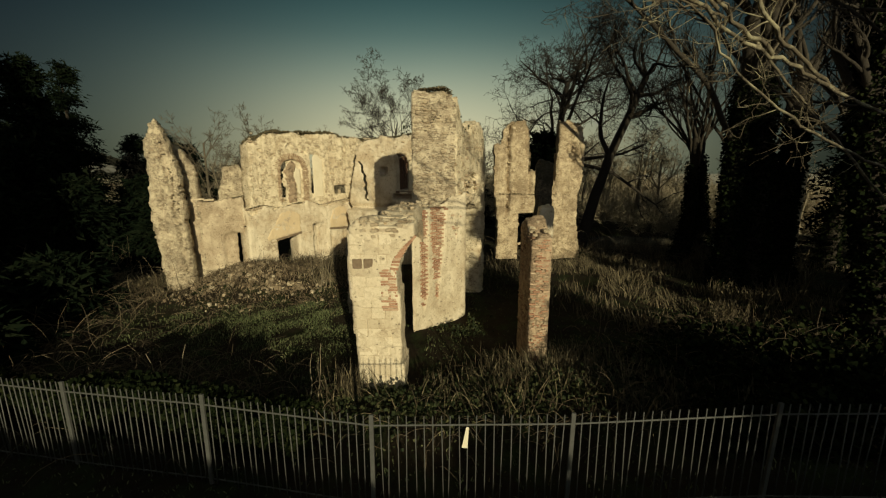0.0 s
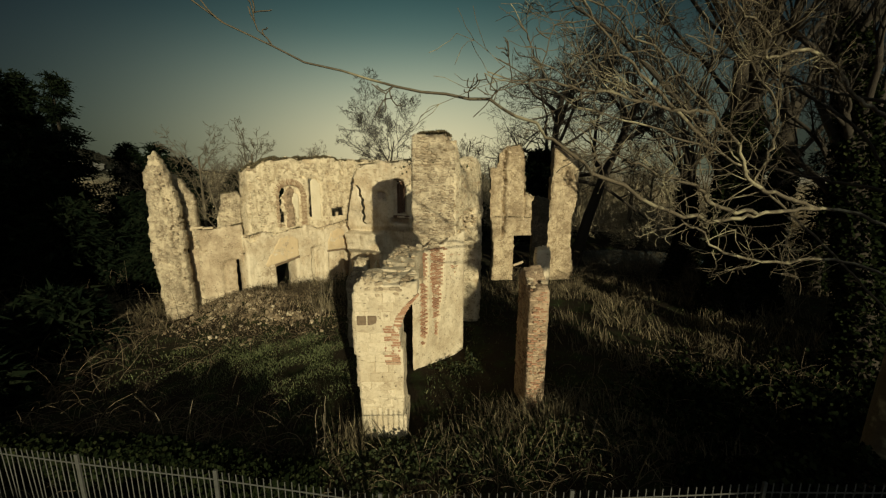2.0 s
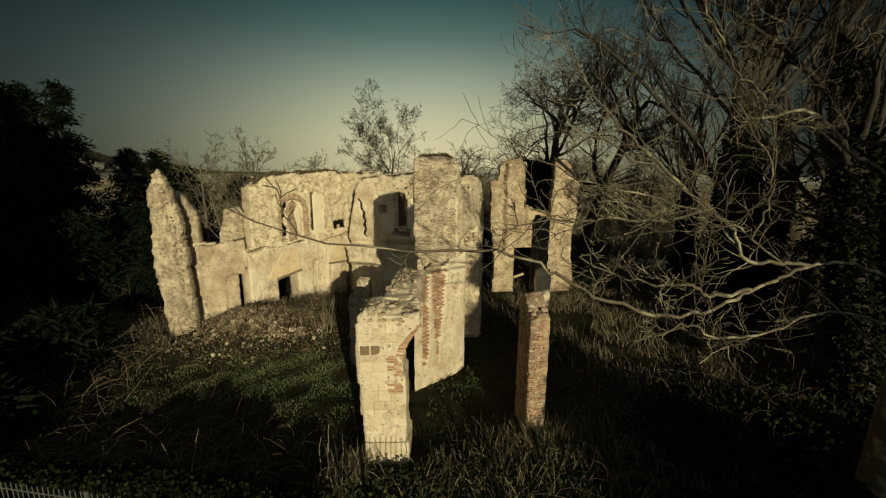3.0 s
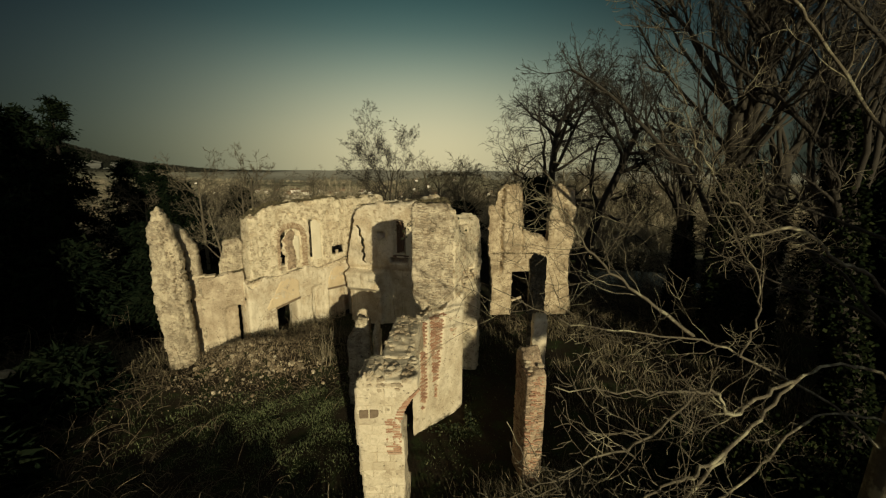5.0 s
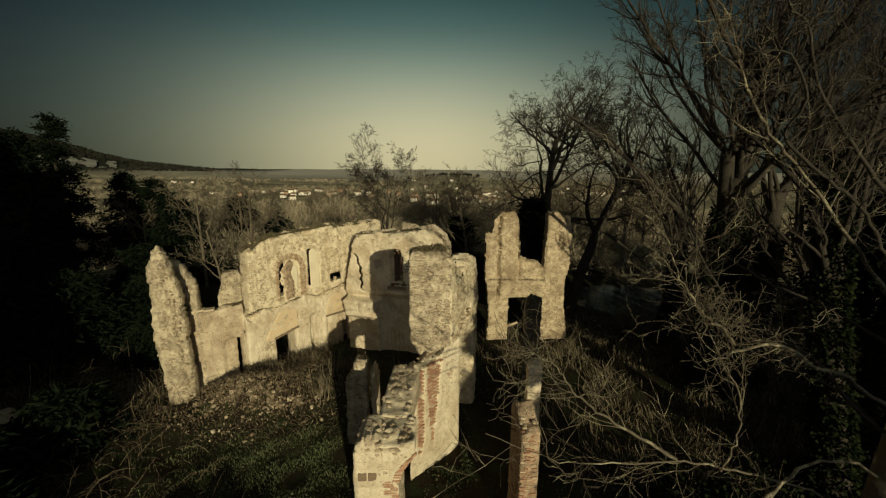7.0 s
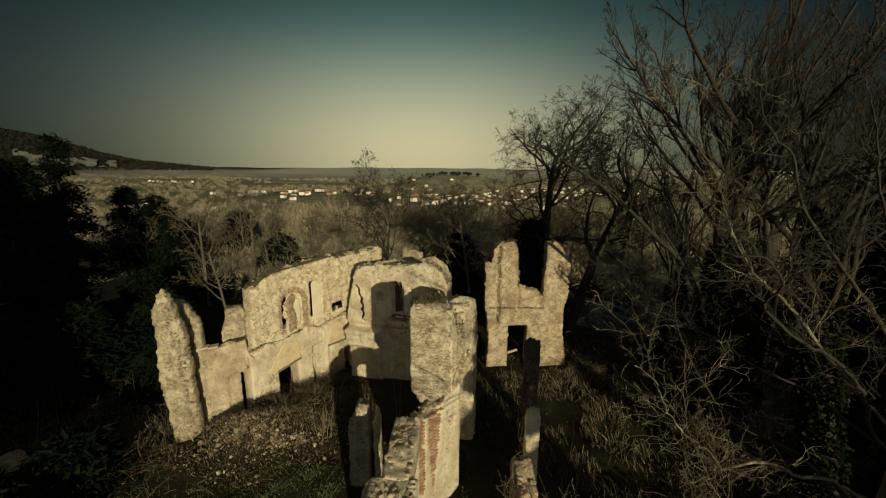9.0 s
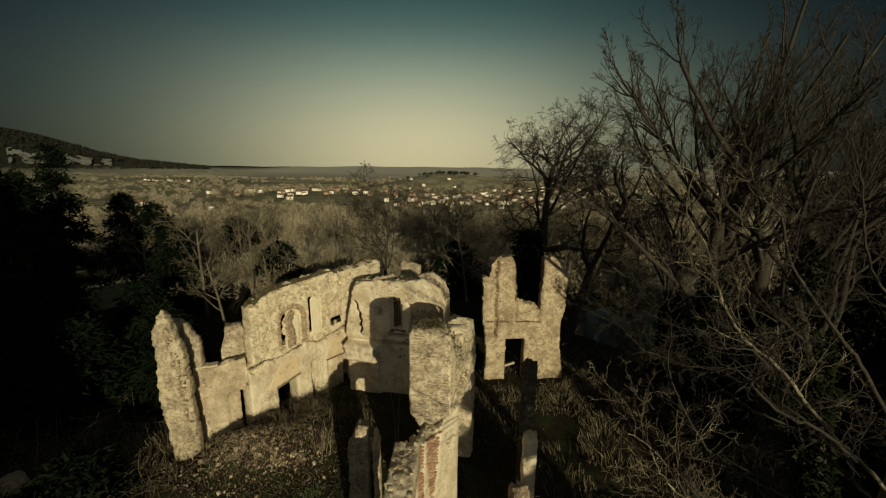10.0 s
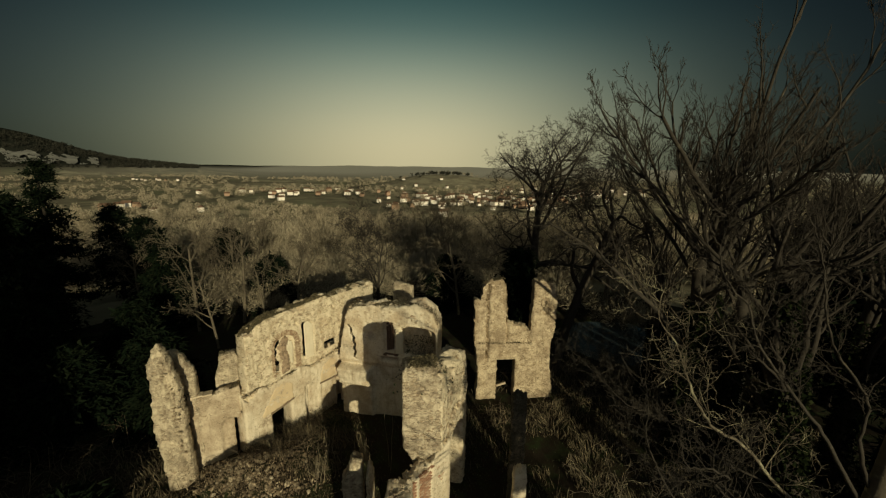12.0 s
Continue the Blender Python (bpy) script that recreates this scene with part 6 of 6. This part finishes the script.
def make_house(wall_mat):
    root = thing("house", "small far white-walled village house with brown roof", "house", "village houses in the valley")
    part("wall", bm_mesh("wall", box_arrays((9, 6.5, 5.2), (0, 0, 2.3), bevel=0.05), wall_mat), root)
    bm = bmesh.new()
    vs = [bm.verts.new(c) for c in ((-4.9, -3.7, 4.8), (4.9, -3.7, 4.8), (4.9, 3.7, 4.8), (-4.9, 3.7, 4.8), (-4.9, 0, 7.6), (4.9, 0, 7.6))]
    for q in ((0, 1, 5, 4), (2, 3, 4, 5), (0, 4, 3), (1, 2, 5), (3, 2, 1, 0)):
        bm.faces.new([vs[i] for i in q])
    part("roof", bm_mesh("roof", bm, M_ROOF), root)
    return root


def village():
    rr = random.Random(8)
    kinds = [make_house(M_HOUSEWALL), make_house(M_HOUSEWALL), make_house(M_HOUSEWALL2)]
    spots = []
    for cx, cy, n, sx, sy in ((70, 450, 46, 70, 40), (237, 620, 30, 70, 40), (-42, 600, 22, 90, 40), (-221, 625, 20, 70, 40), (-282, 401, 7, 40, 20), (150, 760, 24, 200, 60), (-760, 1120, 8, 70, 14), (120, 520, 40, 90, 40)):
        for _ in range(n):
            spots.append((cx + rr.gauss(0, sx), cy + rr.gauss(0, sy)))
    for i, (x, y) in enumerate(spots):
        m = pose(x, y, float(ground_z(x, y)) + 3.2, 0, 0, rr.uniform(-90, 90)) @ Matrix.Diagonal((*([rr.uniform(0.55, 0.95)] * 3), 1))
        if i < 3:
            kinds[i].matrix_basis = m
        else:
            o = copy_thing(kinds[rr.choice((0, 0, 1, 1, 2))], Matrix.Identity(4))
            o.matrix_basis = m


village()


# ---- low growth ----
def in_any(x, y, boxes):
    k = np.zeros(len(x), bool)
    for x0, x1, y0, y1 in boxes:
        k |= (x > x0) & (x < x1) & (y > y0) & (y < y1)
    return k


WALLS = [(-14.5, -12.7, 18.7, 20.8), (-13.4, -11, 20.2, 22.3), (-2.6, -0.6, 9.8, 14), (-1.2, 1, 14.2, 16.5), (2.2, 3.3, 10.9, 12.5), (3.6, 9.4, 25.7, 27)]


def reeds():
    """Tall dry grass: dense on the open side, in tufts round the pier and along the fence."""
    rng = np.random.default_rng(51)
    n = 24000
    x, y = rng.uniform(4.0, 26, n), rng.uniform(11.5, 31, n)
    k = (wave_noise(x, y, 41, 5.0) + 0.5 * wave_noise(x, y, 42, 1.6) > -0.15) & ~((x < 7) & (y < 15)) & ~((x < 6.5) & (rng.random(n) < 0.6))
    x, y = x[k], y[k]
    sets = [(x, y)]
    for cx, cy, sx, sy, m in ((3.6, 10.6, 0.8, 0.6, 900), (2.1, 10.0, 0.7, 0.5, 600), (4.8, 9.4, 0.8, 0.7, 500), (6.0, 8.8, 0.8, 0.8, 420), (-2.6, 9.4, 0.35, 0.3, 260), (1.0, 9.5, 0.9, 0.6, 350), (-6.3, 19.6, 0.5, 0.4, 160),
                              (-17, 18, 1.8, 1.2, 900), (-15.5, 21, 1.2, 1.5, 700), (-5.5, 22.5, 1.0, 1.2, 500), (-9.7, 21.2, 0.7, 0.4, 420), (-8.4, 22.8, 0.8, 0.5, 520), (-7.2, 24.2, 0.6, 0.5, 420), (2.6, 23.5, 1.2, 1.5, 600), (9.9, 24.5, 1.0, 1.2, 700)):
        sets.append((rng.normal(cx, sx, m), rng.normal(cy, sy, m)))
    x, y = np.concatenate([s[0] for s in sets]), np.concatenate([s[1] for s in sets])
    k = ~in_any(x, y, WALLS)
    x, y = x[k], y[k]
    n = len(x)
    P = np.stack([x, y, ground_z(x, y) - 0.03], 1)
    lx, ly = wave_noise(x, y, 43, 3.0), wave_noise(x, y, 44, 3.0)
    D = np.stack([0.35 * lx - 0.15, 0.25 * ly, np.ones(n)], 1) + rng.normal(size=(n, 3)) * 0.22
    v, f = slivers(P, D, rng.uniform(0.35, 1.15, n) * (0.85 + 0.35 * wave_noise(x, y, 45, 4.0)), rng.uniform(0.010, 0.024, n) * (1 + 0.03 * np.hypot(x, y)), rng, 0.18)
    tagged(new("dry_reeds", mesh_of("dry_reeds", v, f, M_REED)), "tall bleached dry grass and reeds in tufts", "dry grass", kind="stuff")


def grass():
    rng = np.random.default_rng(52)
    n = 78000
    x, y = rng.uniform(-24, 24, n), rng.uniform(3, 33, n)
    x[60000:], y[60000:] = rng.normal(-6.5, 2.6, 18000), rng.normal(14.8, 2.0, 18000)
    near = rng.random(n) < np.clip(1.6 - 0.05 * y, 0.3, 1)
    x, y = x[near], y[near]
    k = ~in_any(x, y, WALLS) & (((x + 9.9) / 2.6) ** 2 + ((y - 19.3) / 1.9) ** 2 > 2.2)
    x, y = x[k], y[k]
    bare = (x > 1.5) & (x < 9) & (y > 12) & (rng.random(len(x)) < 0.7)
    x, y = x[~bare], y[~bare]
    n = len(x)
    P = np.stack([x, y, ground_z(x, y) - 0.02], 1)
    D = rng.normal(size=(n, 3)) * 0.28 + [0, 0, 1]
    tuft = 0.75 + 0.5 * wave_noise(x, y, 47, 2.0)
    v, f = slivers(P, D, rng.uniform(0.07, 0.24, n) * tuft, rng.uniform(0.012, 0.03, n), rng, 0.3)
    tagged(new("turf_grass", mesh_of("turf_grass", v, f, M_GRASS)), "short green winter grass on the terrace", "grass", kind="stuff")


def leaves_low():
    """Nettles, ivy and other low green leaves between the pillar and the fence, and at the foot of the walls."""
    rng = np.random.default_rng(53)
    sets = []
    for cx, cy, sx, sy, m, h in ((1.5, 9.6, 1.6, 0.7, 5200, 0.35), (3.8, 9.9, 1.1, 0.9, 2600, 0.4), (0.55, 14.6, 0.45, 0.5, 1500, 0.3), (-1.0, 8.8, 1.2, 0.6, 1700, 0.25), (5.8, 10.8, 1.6, 1.2, 2400, 0.4),
                              (-6.2, 23.6, 0.6, 0.5, 1600, 0.9), (-3.5, 9.0, 1.2, 0.7, 1000, 0.2), (2.6, 21.0, 0.7, 1.6, 900, 0.4), (9.8, 26.2, 0.5, 0.5, 600, 0.5), (-0.3, 16.6, 0.5, 0.4, 900, 7.6)):
        x, y = rng.normal(cx, sx, m), rng.normal(cy, sy, m)
        z = ground_z(x, y) + np.abs(rng.normal(size=m)) * h * 0.6 * np.exp(-(((x - cx) / sx) ** 2 + ((y - cy) / sy) ** 2) / 4)
        if h > 5:
            z = 8.1 + 0.5 * rng.random(m) - 0.3 * ((x - cx) ** 2 + (y - cy) ** 2)
        sets.append(np.stack([x, y, z], 1))
    P = np.concatenate(sets)
    P = P[~in_any(P[:, 0], P[:, 1], WALLS) | (P[:, 2] > 6)]
    n = len(P)
    D = rng.normal(size=(n, 3)) + [0, 0, 0.4]
    v, f = leaf_quads(P, D, rng.uniform(0.05, 0.13, n), rng)
    tagged(new("low_leaves", mesh_of("low_leaves", v, f, M_LEAF)), "low green weeds and ivy leaves over the ground", "weeds", kind="stuff")


def brambles():
    """Arching dead stems in heaps along the fence and on the rubble."""
    rng = np.random.default_rng(54)
    out = []
    for cx, cy, sx, sy, m, h in ((-7.5, 9.6, 1.8, 0.8, 240, 0.8), (-4.2, 8.6, 1.2, 0.6, 120, 0.6), (-10.5, 10.5, 2.0, 1.2, 200, 0.9), (-14, 13, 2.5, 2, 260, 1.0), (0.5, 8.3, 1.8, 0.5, 150, 0.6), (4.5, 8.4, 1.5, 0.7, 130, 0.9), (7.5, 10.5, 2.0, 1.5, 200, 0.9),
                              (-17, 17.5, 2.2, 1.5, 620, 1.1), (-9.6, 21.4, 0.7, 0.5, 200, 0.75), (-8.2, 23.2, 0.8, 0.7, 260, 0.85), (-7.0, 24.6, 0.6, 0.6, 200, 0.9), (-9.0, 20.6, 1.8, 0.8, 300, 0.6), (-9.5, 18.8, 2.0, 1.2, 380, 0.35), (-8.5, 17.0, 2.4, 0.8, 260, 0.4), (-7.0, 21.5, 1.3, 1.0, 220, 0.8), (-11.5, 20.0, 1.0, 0.6, 90, 0.5), (11, 13.5, 2.5, 1.5, 220, 1.0), (4.6, 24.0, 1.5, 1.0, 160, 0.8), (14, 29, 5, 3, 500, 1.8), (20, 30, 5, 3, 400, 2.0), (-21, 22, 3, 3, 350, 1.6)):
        for _ in range(m):
            x, y = rng.normal(cx, sx), rng.normal(cy, sy)
            if in_any(np.array([x]), np.array([y]), WALLS)[0]:
                continue
            p = np.array([x, y, float(ground_z(x, y)) - 0.05])
            d = np.array([rng.normal() * 0.7, rng.normal() * 0.7, 1.2])
            pts, rad = [p], [0.009]
            st = h * rng.uniform(0.15, 0.38)
            for i in range(5):
                d = d / np.linalg.norm(d) + np.array([0, 0, -0.32]) + rng.normal(size=3) * 0.14
                p = p + d / np.linalg.norm(d) * st
                pts.append(p)
                rad.append(0.009 - 0.0012 * i)
            out.append((np.array(pts), np.array(rad) * (1 + 0.02 * cy), 3))
    v, f = tubes(out)
    tagged(new("brambles", mesh_of("brambles", v, f, M_BRAMBLE)), "tangled brown dead brambles along the fence and walls", "brambles", kind="stuff")


def saplings():
    rng = np.random.default_rng(55)
    for cx, cy, m, h in ((-6.25, 19.2, 7, 1.9), (-5.9, 21.0, 5, 1.6), (-3.3, 9.3, 3, 1.3), (-7.2, 9.2, 3, 1.5), (-2.4, 20.0, 2, 3.9)):
        root = thing("sapling", "clump of thin upright dead stems", "sapling")
        for _ in range(m):
            x, y = rng.normal(cx, 0.25), rng.normal(cy, 0.25)
            z = float(ground_z(x, y)) - 0.05
            lean = rng.normal(size=2) * 0.09
            pts = np.array([[x + lean[0] * t * h + 0.02 * rng.normal(), y + lean[1] * t * h, z + t * h * 1.0] for t in np.linspace(0, 1, 6)])
            v, f = tubes([(pts, np.linspace(0.022, 0.008, 6), 2)])
            part("stem", mesh_of("stem", v, f, M_TWIGBARK, True), root)


def rubble_heap():
    """Fallen stones on the heap inside the walls."""
    rng = np.random.default_rng(56)
    rr = random.Random(56)
    HEAP_STONES = [bm_mesh("stone", pebble(60 + i, 0.4), M_HEAP) for i in range(6)]
    heap = thing("rubble_heap", "heap of fallen pale stones and brown debris", "rubble")
    mats = []
    made = 0
    for i in range(4800):
        x, y = rng.normal(-9.7, 1.7), rng.normal(18.9, 1.0)
        clump = float(wave_noise(np.array(x), np.array(y), 71, 1.6) + 0.7 * wave_noise(np.array(x), np.array(y), 72, 0.6))
        if clump < 0.25 * rng.normal() + 0.15 or in_any(np.array([x]), np.array([y]), WALLS)[0]:
            continue
        s = 0.022 + 0.16 * rng.random() ** 4 + 0.018 * max(clump, 0)
        m = Matrix.Translation((x, y, float(ground_z(x, y)) + 0.1 * s)) @ Euler(rng.uniform(0, 6.28, 3)).to_matrix().to_4x4() @ Matrix.Diagonal((s * rng.uniform(1.0, 1.9), s, s * 0.7, 1))
        if s > 0.085 and made < 220:
            o = part("stone", HEAP_STONES[i % 6], heap)
            o.matrix_local = m
            made += 1
        else:
            mats.append(m)
    v, f = scatter_arrays([bm_arrays(pebble(90 + i, 0.4, 1)) for i in range(6)], mats)
    tagged(part("debris", mesh_of("debris", v, f, M_LOOSE), heap), kind="stuff")


def heap_litter():
    """Dead leaves and broken stalks over the heap."""
    rng = np.random.default_rng(64)
    n = 5500
    x, y = rng.normal(-9.6, 2.0, n), rng.normal(19.1, 1.15, n)
    k = ~in_any(x, y, WALLS)
    x, y = x[k], y[k]
    n = len(x)
    P = np.stack([x, y, ground_z(x, y) + 0.10 * rng.random(n)], 1)
    D = rng.normal(size=(n, 3)) * [0.6, 0.6, 0.3] + [0, 0, 1.0]
    v, f = slivers(P, D, rng.uniform(0.05, 0.24, n), rng.uniform(0.015, 0.05, n), rng, 0.1)
    tagged(new("dead_leaves", mesh_of("dead_leaves", v, f, M_DEADLEAF)), "brown dead leaves and stalks over the rubble heap", "leaf litter", kind="stuff")


heap_litter()
reeds()
grass()
leaves_low()
brambles()
saplings()
rubble_heap()


# ---- evergreen hedge, added unseen behind the camera to shade the ground by the fence ----
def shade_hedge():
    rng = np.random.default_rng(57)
    hedge = thing("evergreen_hedge", "uneven tall evergreen hedge added out of view to cast shade", "hedge")
    # its very tall left end only serves to blacken the left side
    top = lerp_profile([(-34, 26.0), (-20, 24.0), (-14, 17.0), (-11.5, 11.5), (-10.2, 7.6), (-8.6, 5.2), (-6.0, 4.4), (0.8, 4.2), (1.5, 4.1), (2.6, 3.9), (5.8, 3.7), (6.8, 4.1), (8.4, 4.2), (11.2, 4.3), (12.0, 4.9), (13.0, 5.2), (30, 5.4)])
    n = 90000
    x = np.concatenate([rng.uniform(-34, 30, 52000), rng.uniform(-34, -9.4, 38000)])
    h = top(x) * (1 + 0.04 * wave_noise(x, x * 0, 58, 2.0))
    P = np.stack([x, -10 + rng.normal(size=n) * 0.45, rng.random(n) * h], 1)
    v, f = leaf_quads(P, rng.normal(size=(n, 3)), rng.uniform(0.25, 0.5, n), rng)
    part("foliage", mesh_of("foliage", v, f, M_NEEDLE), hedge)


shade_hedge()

# unseen evergreen, added to shade the near limbs and the ground behind the pier
conifer("dense dark evergreen added out of view to cast shade", 11.5, -6.0, 13.5, 2.7, 230, 26000)


# three more unseen blockers that keep the right-hand trunks dark
for x, y, h, s, sd in ((18.4, 11.4, 10.5, 1.9, 231), (22.5, 9.0, 12.0, 2.6, 232), (31.0, -7.0, 16.0, 4.0, 233)):
    conifer("dense dark evergreen added out of view to cast shade", x, y, h, s, sd, 18000)


def thicket():
    """Dense dark bramble thicket against the inner side of the fence."""
    rng = np.random.default_rng(59)
    n = 16000
    x = np.concatenate([rng.uniform(-13.5, -2.9, n), rng.uniform(5.2, 15.0, n // 2)])
    m = len(x)
    yf = np.where(x < 0, 5.75 - 0.155 * x, 6.0 - 0.03 * x) + 0.75
    y = yf + np.abs(rng.normal(size=m)) * 0.55
    h = (1.35 + 0.45 * wave_noise(x, y * 0.2, 60, 2.2)) * np.exp(-((y - yf - 0.3) / 1.1) ** 2)
    P = np.stack([x, y, ground_z(x, y) + rng.random(m) ** 0.8 * h], 1)
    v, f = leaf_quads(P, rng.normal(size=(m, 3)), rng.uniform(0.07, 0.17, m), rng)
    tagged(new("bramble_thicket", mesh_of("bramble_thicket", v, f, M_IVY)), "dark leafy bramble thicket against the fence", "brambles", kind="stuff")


thicket()


def dark_scrub():
    """Low dark evergreen scrub under the trees at the side, added to blacken the shaded ground."""
    rng = np.random.default_rng(63)
    P = []
    for _ in range(46):
        cx, cy = rng.uniform(6.0, 19), rng.uniform(8.2, 13.4)
        if cx < 7.0 and cy > 9.5:
            continue
        m = 420
        r = rng.uniform(0.6, 1.2)
        q = rng.normal(size=(m, 3)) * [r * 0.6, r * 0.6, 0.35]
        q[:, 2] = np.abs(q[:, 2])
        P.append(q + [cx, cy, float(ground_z(cx, cy))])
    P = np.concatenate(P)
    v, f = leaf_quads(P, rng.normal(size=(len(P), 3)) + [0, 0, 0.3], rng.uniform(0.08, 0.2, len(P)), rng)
    tagged(new("evergreen_scrub", mesh_of("evergreen_scrub", v, f, M_IVY)), "low dark evergreen scrub added to darken under the trees", "scrub", kind="stuff")


dark_scrub()
